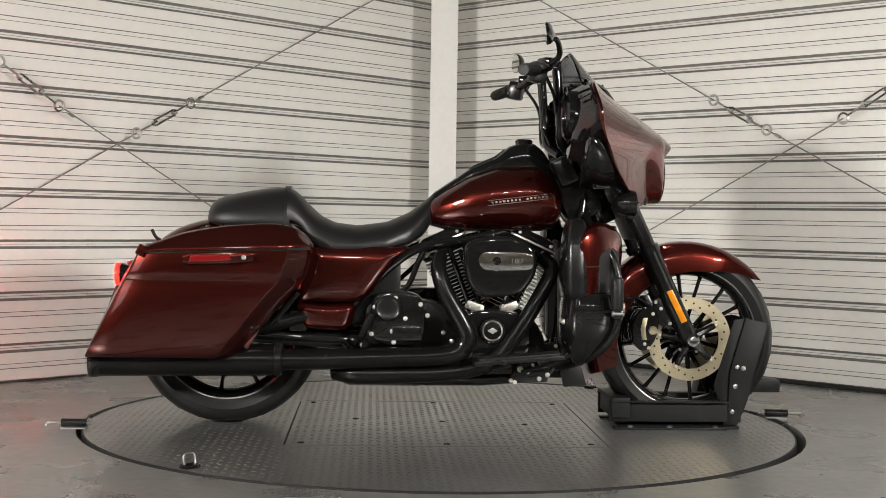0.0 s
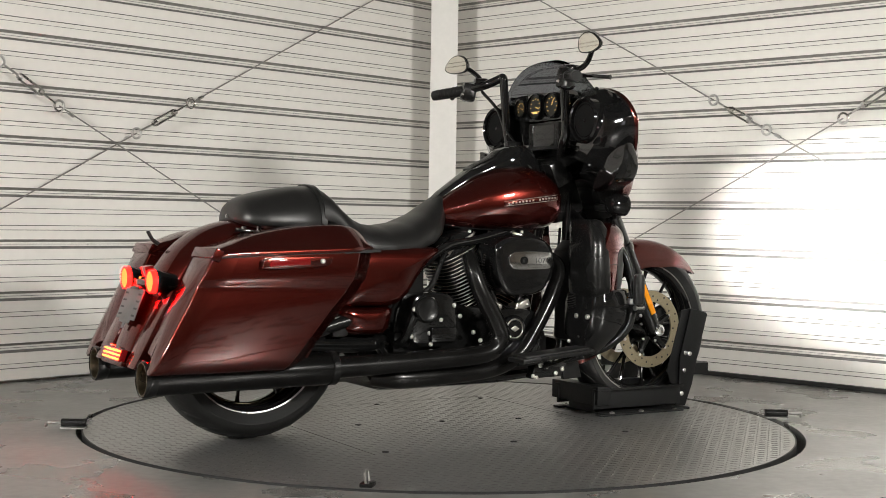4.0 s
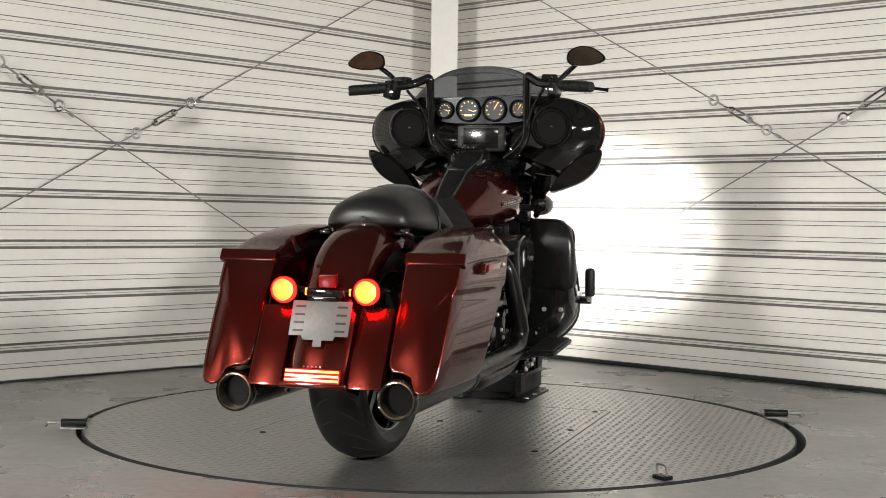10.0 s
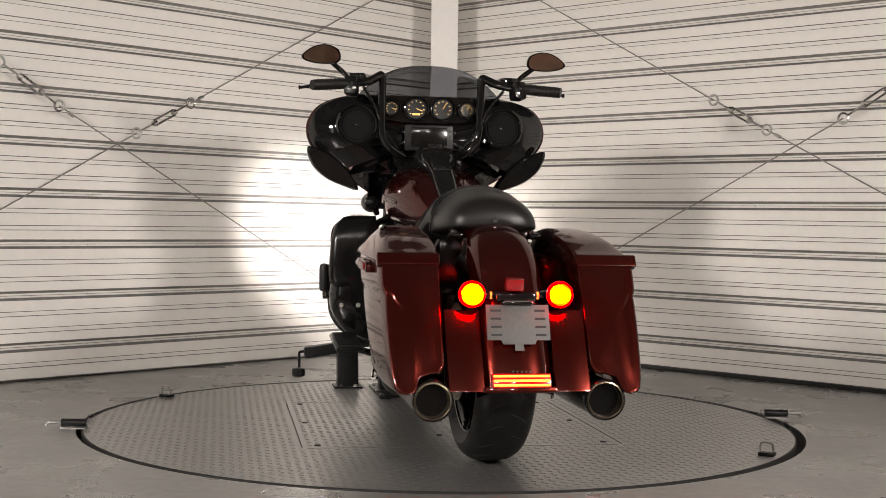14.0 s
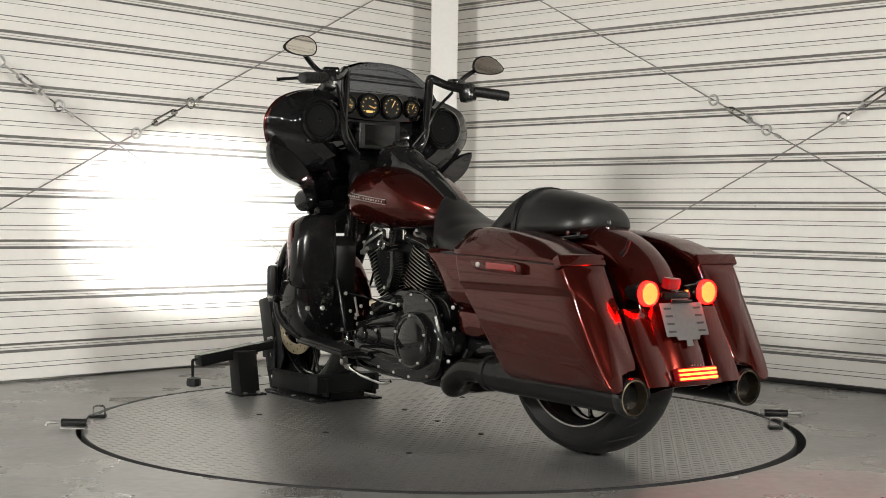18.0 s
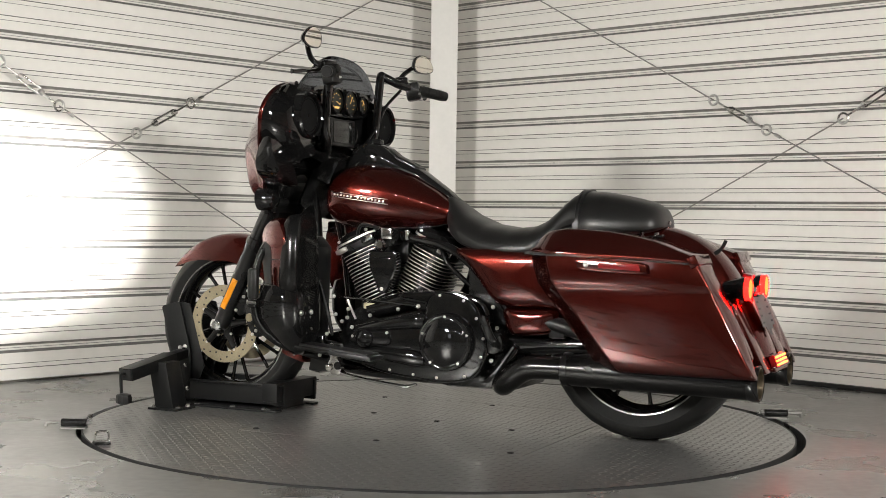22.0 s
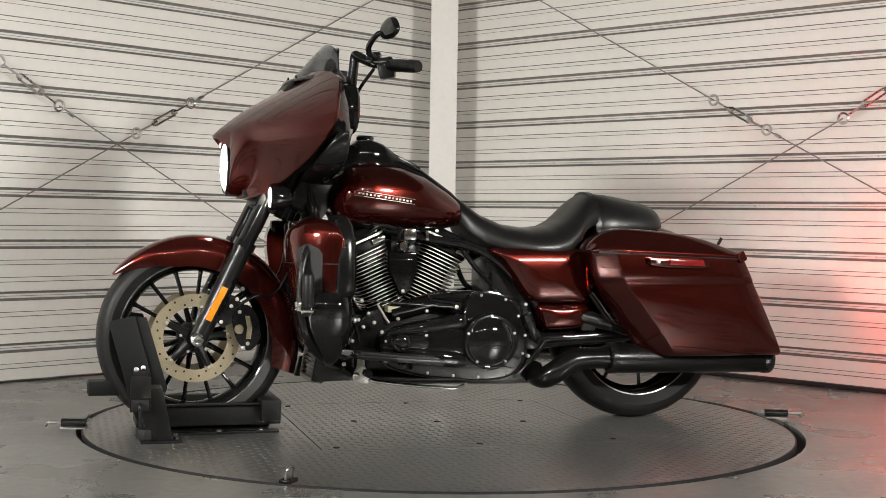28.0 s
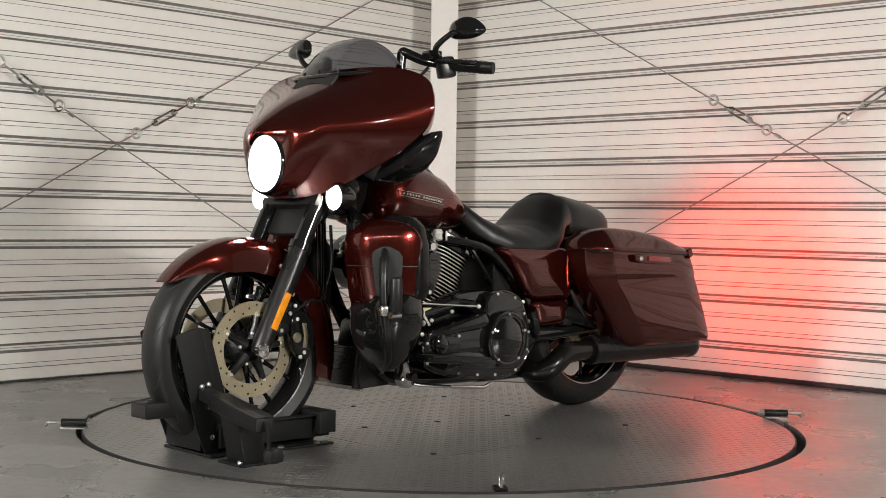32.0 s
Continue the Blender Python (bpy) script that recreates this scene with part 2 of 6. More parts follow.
def scuffs(m, scale, depth):
    """Sparse dark specks and long scrape marks worn into a floor's colour."""
    nt = m.node_tree
    sock = nt.nodes["Principled BSDF"].inputs["Base Color"]
    colour = sock.links[0].from_socket
    tex = nt.nodes.new("ShaderNodeTexCoord")

    def ranged(value, lo, hi, a, b):
        r = nt.nodes.new("ShaderNodeMapRange")
        for key, v in (("From Min", lo), ("From Max", hi), ("To Min", a), ("To Max", b)):
            r.inputs[key].default_value = v
        nt.links.new(value, r.inputs["Value"])
        return r.outputs[0]

    dots = nt.nodes.new("ShaderNodeTexVoronoi")
    dots.inputs["Scale"].default_value = scale
    bend = nt.nodes.new("ShaderNodeTexNoise")
    bend.inputs["Scale"].default_value, bend.inputs["Detail"].default_value = 14.0, 6
    add = nt.nodes.new("ShaderNodeVectorMath")
    add.operation = "MULTIPLY_ADD"
    add.inputs[1].default_value = (0.05, 0.05, 0.05)
    nt.links.new(tex.outputs["Object"], bend.inputs["Vector"])
    nt.links.new(bend.outputs["Color"], add.inputs[0])
    nt.links.new(tex.outputs["Object"], add.inputs[2])
    nt.links.new(add.outputs[0], dots.inputs["Vector"])
    patch = nt.nodes.new("ShaderNodeTexNoise")
    patch.inputs["Scale"].default_value = 2.3
    nt.links.new(tex.outputs["Object"], patch.inputs["Vector"])
    speck = ranged(dots.outputs["Distance"], 0.02, 0.17, 1.0, 0.0)
    gate = ranged(patch.outputs["Fac"], 0.46, 0.68, 0.0, 1.0)
    turn = nt.nodes.new("ShaderNodeMapping")
    turn.inputs["Rotation"].default_value = (0, 0, 0.6)
    turn.inputs["Scale"].default_value = (1.2, 11.0, 1.0)
    nt.links.new(tex.outputs["Object"], turn.inputs["Vector"])
    line = nt.nodes.new("ShaderNodeTexNoise")
    line.inputs["Scale"].default_value, line.inputs["Detail"].default_value = 2.2, 5
    nt.links.new(turn.outputs[0], line.inputs["Vector"])
    scrape = ranged(line.outputs["Fac"], 0.5, 0.8, 0.0, 0.6)
    both = nt.nodes.new("ShaderNodeMath")
    both.operation = "MULTIPLY_ADD"
    nt.links.new(speck, both.inputs[0])
    nt.links.new(gate, both.inputs[1])
    nt.links.new(scrape, both.inputs[2])
    dim = ranged(both.outputs[0], 0.0, 1.0, 1.0, 1.0 - depth)
    mul = nt.nodes.new("ShaderNodeVectorMath")
    mul.operation = "SCALE"
    nt.links.new(colour, mul.inputs[0])
    nt.links.new(dim, mul.inputs["Scale"])
    nt.links.new(mul.outputs[0], sock)


scuffs(M_FLOOR, 5.0, 0.26)
M_PAINT.node_tree.nodes["Principled BSDF"].inputs["Specular Tint"].default_value = (0.42, 0.16, 0.13, 1)
M_FLOOR.node_tree.nodes["Principled BSDF"].inputs["IOR"].default_value = 2.05

# ---------- the room ----------
CORNER = Vector((-0.005, 2.83, 0.0))
ANG = (226.79, -43.25)
RIB0, PITCH, NRIB, LONG = 0.131, 0.221, 14, 7.2
HIGH = RIB0 + PITCH * NRIB


def siding_profile(z):
    """The cross-section of one sheet below a channel at z: depth into the wall and height."""
    rows = [(0.0, z - PITCH + 0.038)]
    for c in (-0.133, -0.060):
        for d, h in ((0.0, -0.0112), (-0.0045, -0.0083), (-0.0045, 0.0083), (0.0, 0.0112)):
            rows.append((d, z + c + h))
    rows.append((0.0, z - 0.003))
    return rows


def extruded(rows, sign, s0, s1, back=-0.03):
    """A wall strip from its cross-section, along the wall from s0 to s1."""
    ring = [(d, z) for d, z in rows] + [(back, rows[-1][1]), (back, rows[0][1])]
    return loft([[(s, sign * d, z) for d, z in ring] for s in (s0, s1)])


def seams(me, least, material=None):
    """The bent flanks of channels and grooves get darker colours that stand in for shade."""
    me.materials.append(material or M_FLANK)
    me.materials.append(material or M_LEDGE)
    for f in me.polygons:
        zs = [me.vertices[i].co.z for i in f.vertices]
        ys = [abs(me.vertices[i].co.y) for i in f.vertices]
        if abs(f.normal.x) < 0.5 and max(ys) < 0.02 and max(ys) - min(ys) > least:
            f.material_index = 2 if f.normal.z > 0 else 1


def build_wall(name, sign, angle):
    m = Matrix.Translation(CORNER) @ pose(0, 0, 0, 0, 0, angle)
    bm = bmesh.new()
    bmesh.ops.create_cube(bm, size=1.0)
    bmesh.ops.transform(bm, matrix=Matrix.Translation((LONG / 2 - 0.05, -sign * 0.075, HIGH / 2)) @ Matrix.Diagonal((LONG + 0.2, 0.08, HIGH, 1)), verts=bm.verts[:])
    wall = part(name, bm, M_PLAIN)
    wall.matrix_world = m
    tagged(wall, "white ribbed metal siding wall of the photo bay", "wall", kind="structure")
    sheet = siding_profile(0.0)
    band = [(0.0, -0.003), (-0.013, 0.0085), (-0.013, 0.0163), (-0.0168, 0.0174), (-0.013, 0.0185), (-0.013, 0.0265), (0.0, 0.038)]
    me1 = me2 = me3 = None
    for k in range(NRIB + 1):
        z = RIB0 + PITCH * k
        for kind in ("siding_panel", "rib_channel"):
            if kind == "siding_panel":
                if k == 0:
                    rows = [(0.0, 0.012 - z), (0.0, -0.0712), (-0.0045, -0.0683), (-0.0045, -0.0517), (0.0, -0.0488), (0.0, -0.003)]
                    ob = part(kind, extruded(rows, sign, 0.012, LONG), M_SIDING, wall, smooth=0)
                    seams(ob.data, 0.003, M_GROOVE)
                elif me1 is None:
                    ob = part(kind, extruded(sheet, sign, 0.012, LONG), M_SIDING, wall, smooth=0)
                    me1 = ob.data
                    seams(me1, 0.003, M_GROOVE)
                else:
                    ob = new(kind, me1)
                    ob.parent = wall
            elif me2 is None:
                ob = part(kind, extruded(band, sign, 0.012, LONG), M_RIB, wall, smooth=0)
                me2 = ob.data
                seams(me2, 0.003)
            else:
                ob = new(kind, me2)
                ob.parent = wall
            ob.location = (0, 0, z)
        if k < 10:
            for i in range(6):
                if me3 is None:
                    head = lathe([(0.0045, -0.013), (0.0045, -0.008), (0.003, -0.006), (0.0005, -0.0055)], (0, 0, 0), "y", 6)
                    if sign < 0:
                        head = mirrored(head)
                    ob = part("screw", head, M_ZINC, wall)
                    me3 = ob.data
                else:
                    ob = new("screw", me3)
                    ob.parent = wall
                ob.location = (0.511 + 0.591 * i if sign > 0 else 0.2 + 0.6 * i, 0, z + 0.017)
    return wall


west = build_wall("wall_west", 1, ANG[0])
east = build_wall("wall_east", -1, ANG[1])
base = part("baseboard", block((LONG / 2, -0.012, 0.011), (LONG - 0.1, 0.03, 0.02), 0.003), M_GAP)
base.matrix_world = east.matrix_world.copy()
tagged(base, "black base strip along the siding wall", "baseboard", kind="structure")


def slab(name, lo, hi, material, label, category):
    c = [(a + b) / 2 for a, b in zip(lo, hi)]
    ob = part(name, block(c, [b - a for a, b in zip(lo, hi)], 0), material, None, label)
    return tagged(ob, label, category, kind="structure")


slab("wall_back", (-6.5, -7.4, 0), (6.5, -7.25, HIGH), M_DIM, "plain grey wall closing the bay", "wall")
slab("wall_far_west", (-6.6, -7.3, 0), (-6.45, -1.9, HIGH), M_DIM, "plain grey wall closing the bay", "wall")
slab("wall_far_east", (6.45, -7.3, 0), (6.6, -1.9, HIGH), M_DIM, "plain grey wall closing the bay", "wall")


def back_window(x, z, w, h):
    """A bright window of two panes in the back wall, seen only in polished surfaces."""
    win = part("window_frame", plate([(x - w / 2 - 0.06, z - h / 2 - 0.06), (x + w / 2 + 0.06, z - h / 2 - 0.06), (x + w / 2 + 0.06, z + h / 2 + 0.06), (x - w / 2 - 0.06, z + h / 2 + 0.06)], -7.252, -7.22, 0.004), M_POST)
    win.name = "window_1"
    tagged(win, "two-pane bright window in the back wall of the bay", "window", kind="structure")
    for k in (-1, 1):
        part("pane", block((x + k * w / 4, -7.216, z), (w / 2 - 0.05, 0.006, h), 0), M_DAYPANE, win, "bright daylit pane", smooth=0)
    part("mullion", block((x, -7.212, z), (0.05, 0.02, h), 0.003), M_POST, win)


M_DAYPANE = glow("daylit_pane", (0.95, 0.97, 1.0), 2.2)
back_window(-4.9, 1.45, 1.1, 1.2)
ceil = slab("ceiling", (-6.6, -7.4, HIGH), (6.6, 3.2, HIGH + 0.1), M_CEIL, "grey painted ceiling over the bay", "ceiling")

# corner post
post = part("corner_post", block((-0.006, 2.52, HIGH / 2), (0.145, 0.16, HIGH), 0.005), M_POST)
tagged(post, "white painted square steel post standing in the corner", "post", kind="structure")

# floor with the round pit
PIT = 1.264


def build_floor():
    bm = bmesh.new()
    n = 128
    inner = [bm.verts.new((PIT * math.cos(2 * math.pi * k / n) + 0.006, PIT * math.sin(2 * math.pi * k / n), 0.0)) for k in range(n)]
    outer = []
    for k in range(n):
        c, s = math.cos(2 * math.pi * k / n), math.sin(2 * math.pi * k / n)
        q = 7.4 / max(abs(c), abs(s))
        outer.append(bm.verts.new((q * c, q * s, 0.0)))
    low = [bm.verts.new((v.co.x, v.co.y, -0.12)) for v in inner]
    for k in range(n):
        j = (k + 1) % n
        bm.faces.new((inner[k], outer[k], outer[j], inner[j]))
        bm.faces.new((low[k], inner[k], inner[j], low[j]))
    bm.faces.new(low)
    bmesh.ops.recalc_face_normals(bm, faces=bm.faces[:])
    return bm


ground = part("floor", build_floor(), M_FLOOR, smooth=0)
tagged(ground, "dark grey sealed concrete floor, scuffed and stained", "floor", kind="structure")


# ---------- cross bracing on the walls ----------
def brace(wall, sign, line, buckle, label):
    """A steel rod before a wall with an eye-and-eye turnbuckle in it; places are (along the wall, height)."""
    off = sign * 0.062
    thing = new("brace_rod")
    thing.matrix_world = wall.matrix_world.copy()
    tagged(thing, label, "brace rod", "cross bracing rods")
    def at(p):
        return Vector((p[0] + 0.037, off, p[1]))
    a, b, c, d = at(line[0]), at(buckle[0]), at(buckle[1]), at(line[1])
    u = (c - b).normalized()
    for p, q in ((a, b), (c, d)):
        part("rod", tube([p, (p + q) / 2, q], 0.0032, 8, 1), M_CABLE, thing)
    n = Vector((0, 1, 0))
    w = u.cross(n)
    for p in (b, c):
        ring = [p + (u * math.cos(k * math.pi / 8) + w * math.sin(k * math.pi / 8)) * 0.023 for k in range(17)]
        part("eye", tube(ring, 0.0055, 8, 1), M_ZINC, thing)
    e0, e1 = b + u * 0.024, c - u * 0.024
    m0, m1 = b.lerp(c, 0.3), b.lerp(c, 0.72)
    part("threaded_end", tube([e0, m0 + u * 0.02], 0.005, 8, 1), M_ZINC, thing)
    part("threaded_end", tube([m1 - u * 0.02, e1], 0.005, 8, 1), M_ZINC, thing)
    body = part("turnbuckle", tube([m0, m0 + u * 0.02], [0.013, 0.015], 10, 1), M_ZINC, thing, "galvanised turnbuckle")
    part("collar", tube([m1 - u * 0.02, m1], [0.015, 0.013], 10, 1), M_ZINC, body)
    for k in (-1, 1):
        part("bar", tube([m0 + u * 0.01 + w * 0.0125 * k, m1 - u * 0.01 + w * 0.0125 * k], 0.0055, 8, 1), M_ZINC, body)
    q = c + u * 0.05
    part("clamp", tube([q, q + u * 0.03], 0.008, 8, 1), M_ZINC, thing)


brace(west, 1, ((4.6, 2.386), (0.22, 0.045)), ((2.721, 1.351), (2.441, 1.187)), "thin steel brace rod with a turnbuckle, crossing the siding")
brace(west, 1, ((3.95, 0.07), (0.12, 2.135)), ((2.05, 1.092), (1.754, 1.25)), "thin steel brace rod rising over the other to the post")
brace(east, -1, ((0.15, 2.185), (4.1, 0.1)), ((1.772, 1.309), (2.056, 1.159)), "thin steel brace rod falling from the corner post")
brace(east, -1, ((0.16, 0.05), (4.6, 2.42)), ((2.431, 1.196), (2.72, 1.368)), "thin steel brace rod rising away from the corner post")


# ---------- floor latches ----------
def latch(m, label):
    thing = new("floor_latch")
    thing.matrix_world = m
    tagged(thing, label, "latch", "turntable floor latches")
    part("base_plate", block((0, 0, 0.003), (0.085, 0.04, 0.006), 0.0015), M_CABLE, thing)
    part("barrel", tube([(-0.042, 0, 0.02), (0.042, 0, 0.02)], 0.0135, 14, 1), M_SATIN, thing)
    part("bolt", tube([(-0.09, 0, 0.02), (0.055, 0, 0.02)], 0.006, 10, 1), M_CABLE, thing)
    part("handle", tube([(-0.085, 0, 0.02), (-0.092, 0, 0.018), (-0.095, -0.006, 0.006)], 0.0055, 8, 3), M_CABLE, thing)
    part("eye", lathe([(0.009, -0.004), (0.009, 0.004), (0.005, 0.004), (0.005, -0.004)], (0.052, 0, 0.026), "y", 14, True), M_CABLE, thing)


latch(pose(-1.232, -0.28, 0), "steel barrel bolt latch on the concrete by the turntable")
latch(pose(1.26, 0.215, 0, 0, 0, 180), "small zinc barrel bolt latch at the turntable's edge")

# ---------- turntable ----------
HATCH = 0.522


def deck_mesh():
    """The round deck with a square opening for its hatch plate."""
    bm = bmesh.new()
    n = 144
    top, low, inner, sunk = [], [], [], []
    for k in range(n):
        a = 2 * math.pi * (k + 0.5) / n
        c, s = math.cos(a), math.sin(a)
        top.append(bm.verts.new((1.238 * c, 1.238 * s, 0.0)))
        low.append(bm.verts.new((1.238 * c, 1.238 * s, -0.04)))
        q = (HATCH + 0.0025) / max(abs(c), abs(s))
        inner.append(bm.verts.new((q * c, q * s, 0.0)))
        sunk.append(bm.verts.new((q * c, q * s, -0.03)))
    for k in range(n):
        j = (k + 1) % n
        bm.faces.new((inner[k], top[k], top[j], inner[j]))
        bm.faces.new((top[k], low[k], low[j], top[j]))
        bm.faces.new((inner[j], sunk[j], sunk[k], inner[k]))
    bm.faces.new(sunk)
    bmesh.ops.recalc_face_normals(bm, faces=bm.faces[:])
    return bm


def tread_mesh():
    """Raised lozenges in two directions over the whole deck."""
    verts, faces = [], []
    step = 0.0275
    n = int(1.23 / step) + 1
    for i in range(-n, n + 1):
        for j in range(-n, n + 1):
            x, y = i * step, j * step
            if x * x + y * y > 1.222 ** 2 or abs(max(abs(x), abs(y)) - HATCH) < 0.011:
                continue
            a = radians(45 if (i + j) % 2 else -45)
            u, w = Vector((math.cos(a), math.sin(a), 0)), Vector((-math.sin(a), math.cos(a), 0))
            p, b = Vector((x, y, 0.0001)), len(verts)
            h = Vector((0, 0, 0.0013))
            for q in (-u * 0.0125, -w * 0.0048, u * 0.0125, w * 0.0048):
                verts.append(p + q)
            verts += [p - u * 0.0065 + h, p + u * 0.0065 + h]
            faces += [(b, b + 1, b + 4), (b + 1, b + 2, b + 5), (b + 1, b + 5, b + 4), (b + 2, b + 3, b + 5), (b + 3, b, b + 4), (b + 3, b + 4, b + 5)]
    me = bpy.data.meshes.new("tread")
    me.from_pydata([tuple(v) for v in verts], [], faces)
    me.materials.append(M_TREAD)
    return me


table = new("turntable")
tagged(table, "round steel turntable with worn diamond tread plate and square hatch", "turntable")
part("deck", deck_mesh(), M_TREAD, table, smooth=20)
part("hatch_plate", block((0, 0, -0.006), (2 * HATCH - 0.006, 2 * HATCH - 0.006, 0.012), 0), M_TREAD, table)
part("rim_band", lathe([(1.234, -0.04), (1.234, 0.0012), (1.2385, 0.0012), (1.2395, -0.04)], (0, 0, 0), "z", 144, True), M_GAP, table, "black steel rim")
tread = new("tread", tread_mesh())
tread.parent = table
tagged(tread, "raised diamond tread lozenges", kind="stuff")
for sx, sy in ((-0.47, 0.47), (0.47, 0.47), (0.47, -0.47), (-0.47, -0.47), (0, 0.48), (0, -0.48), (-0.3, 0.05), (0.01, 0.0), (0.3, -0.06)):
    part("screw", lathe([(0.011, 0.0), (0.011, 0.002), (0.008, 0.003), (0.002, 0.003)], (sx, sy, 0), "z", 12), M_GAP, table)
for x, y, a in ((-0.763, -0.915, 49), (0.707, 0.985, 54)):
    foot = part("tie_down", block((x, y, 0.006), (0.05, 0.035, 0.012), 0.003, (0, 0, a)), M_SATIN, table, "folding black tie-down ring")
    m = pose(x, y, 0, 0, 0, a)
    pts = [m @ Vector(q) for q in ((-0.02, 0.0, 0.008), (-0.021, 0.004, 0.03), (-0.014, 0.006, 0.042), (0.014, 0.006, 0.042), (0.021, 0.004, 0.03), (0.02, 0.0, 0.008))]
    part("ring", tube(pts, 0.0035, 8, 4), M_ZINC, foot)

# ---------- wheel chock ----------
chock = new("wheel_chock")
tagged(chock, "black steel motorcycle wheel chock bolted to the turntable", "wheel chock")
for s in (1, -1):
    rail = part("rail", block((0.80, s * 0.112, 0.062), (0.42, 0.012, 0.075), 0.003), M_STEELBLACK, chock)
    part("flange", block((0.80, s * 0.133, 0.005), (0.4, 0.04, 0.008), 0.002), M_STEELBLACK, rail)
    part("top_lip", block((0.80, s * 0.126, 0.097), (0.42, 0.03, 0.005), 0.002), M_STEELBLACK, rail)
    arm = part("cradle_arm", plate([(1.0, 0.012), (1.052, 0.012), (1.086, 0.096), (1.108, 0.19), (1.158, 0.366), (1.152, 0.374), (1.075, 0.392), (1.022, 0.2), (1.018, 0.08)], s * 0.094, s * 0.101, 0.002), M_STEELBLACK, chock)
    part("inner_flange", plate([(1.026, 0.2), (1.079, 0.391), (1.036, 0.385), (0.966, 0.15), (0.984, 0.105), (1.02, 0.08)], s * 0.084, s * 0.0905, 0.002), M_STEELBLACK, arm)
    for x, z in ((1.068, 0.214), (1.046, 0.219), (1.04, 0.15), (1.03, 0.06)):
        part("bolt", lathe([(0.009, s * 0.099), (0.009, s * 0.106), (0.004, s * 0.109)], (x, 0, z), "y", 8), M_ZINC, arm)
    for x in (0.66, 0.8, 0.96):
        part("bolt", lathe([(0.011, 0.006), (0.011, 0.013), (0.005, 0.016)], (x, s * 0.14, 0), "z", 6), M_ZINC, rail)
part("front_plate", plate([(-0.093, 0.02), (0.093, 0.02), (0.093, 0.2), (0.06, 0.15), (-0.06, 0.15), (-0.093, 0.2)], 1.058, 1.066, 0.002, "x"), M_STEELBLACK, chock)
part("base_plate", block((0.84, 0, 0.006), (0.42, 0.26, 0.009), 0.002), M_STEELBLACK, chock)
part("end_block", block((0.628, 0.012, 0.075), (0.065, 0.29, 0.07), 0.004), M_STEELBLACK, chock)
part("tyre_ramp", block((0.70, 0, 0.035), (0.16, 0.16, 0.03), 0.004, (0, -8, 0)), M_STEELBLACK, chock)
tongue = part("tongue", block((1.142, 0.0, 0.145), (0.155, 0.09, 0.046), 0.004), M_STEELBLACK, chock, "square black tube pointing forward")
part("end_cap", block((1.22, 0.0, 0.145), (0.004, 0.076, 0.034), 0.001), M_GAP, tongue)
bar = part("cross_bar", block((1.058, 0.145, 0.186), (0.046, 0.14, 0.034), 0.003, (-9, 0, -4)), M_STEELBLACK, chock, "square black cross tube")
part("sleeve", block((1.066, 0.3, 0.16), (0.064, 0.25, 0.046), 0.004, (-9, 0, -4)), M_STEELBLACK, bar)
part("end_cap", block((1.0755, 0.4245, 0.14), (0.052, 0.004, 0.036), 0.001, (-9, 0, -4)), M_GAP, bar)
leg = part("outrigger_leg", plate([(0.962, 0.006), (1.042, 0.006), (1.078, 0.176), (0.998, 0.176)], 0.2, 0.288, 0.004), M_STEELBLACK, chock)
part("foot", block((1.0, 0.245, 0.004), (0.13, 0.12, 0.008), 0.002), M_STEELBLACK, leg)
for x, y in ((0.95, 0.215), (0.95, 0.275), (1.052, 0.28)):
    part("bolt", lathe([(0.009, 0.008), (0.009, 0.015), (0.004, 0.018)], (x, y, 0), "z", 6), M_ZINC, leg)
crank = part("crank_rod", tube([(1.076, 0.42, 0.145), (1.078, 0.44, 0.143), (1.077, 0.447, 0.135), (1.075, 0.447, 0.09), (1.074, 0.447, 0.065), (1.07, 0.45, 0.058), (1.05, 0.45, 0.056)], 0.006, 8, 4), M_STEELBLACK, chock)
part("knob", lathe([(0.012, 0.025), (0.028, 0.032), (0.03, 0.045), (0.027, 0.062), (0.012, 0.066)], (1.06, 0.45, 0.01), "z", 9), M_PLASTIC, crank, "black star knob")

# ---------- motorcycle ----------
# x points forward, +y to the rider's left; the ground is z = 0.
bike = new("motorcycle")
tagged(bike, "burgundy and black touring motorcycle with batwing fairing and hard saddlebags", "motorcycle")
RW, FW = Vector((-0.75, 0, 0.328)), Vector((0.876, 0, 0.315))


def cap_bolt(parent, x, y, z, r=0.007, material=None):
    """A domed bolt head that looks out to the side."""
    s, r = (1 if y > 0 else -1), r * 0.74
    return part("bolt", lathe([(r * 1.25, y - s * 0.004), (r * 1.25, y), (r, y + s * 0.001), (r * 0.95, y + s * r * 0.4), (r * 0.7, y + s * r * 0.55), (r * 0.6, y + s * r * 0.4)], (x, 0, z), "y", 10), material or M_BOLT, parent)


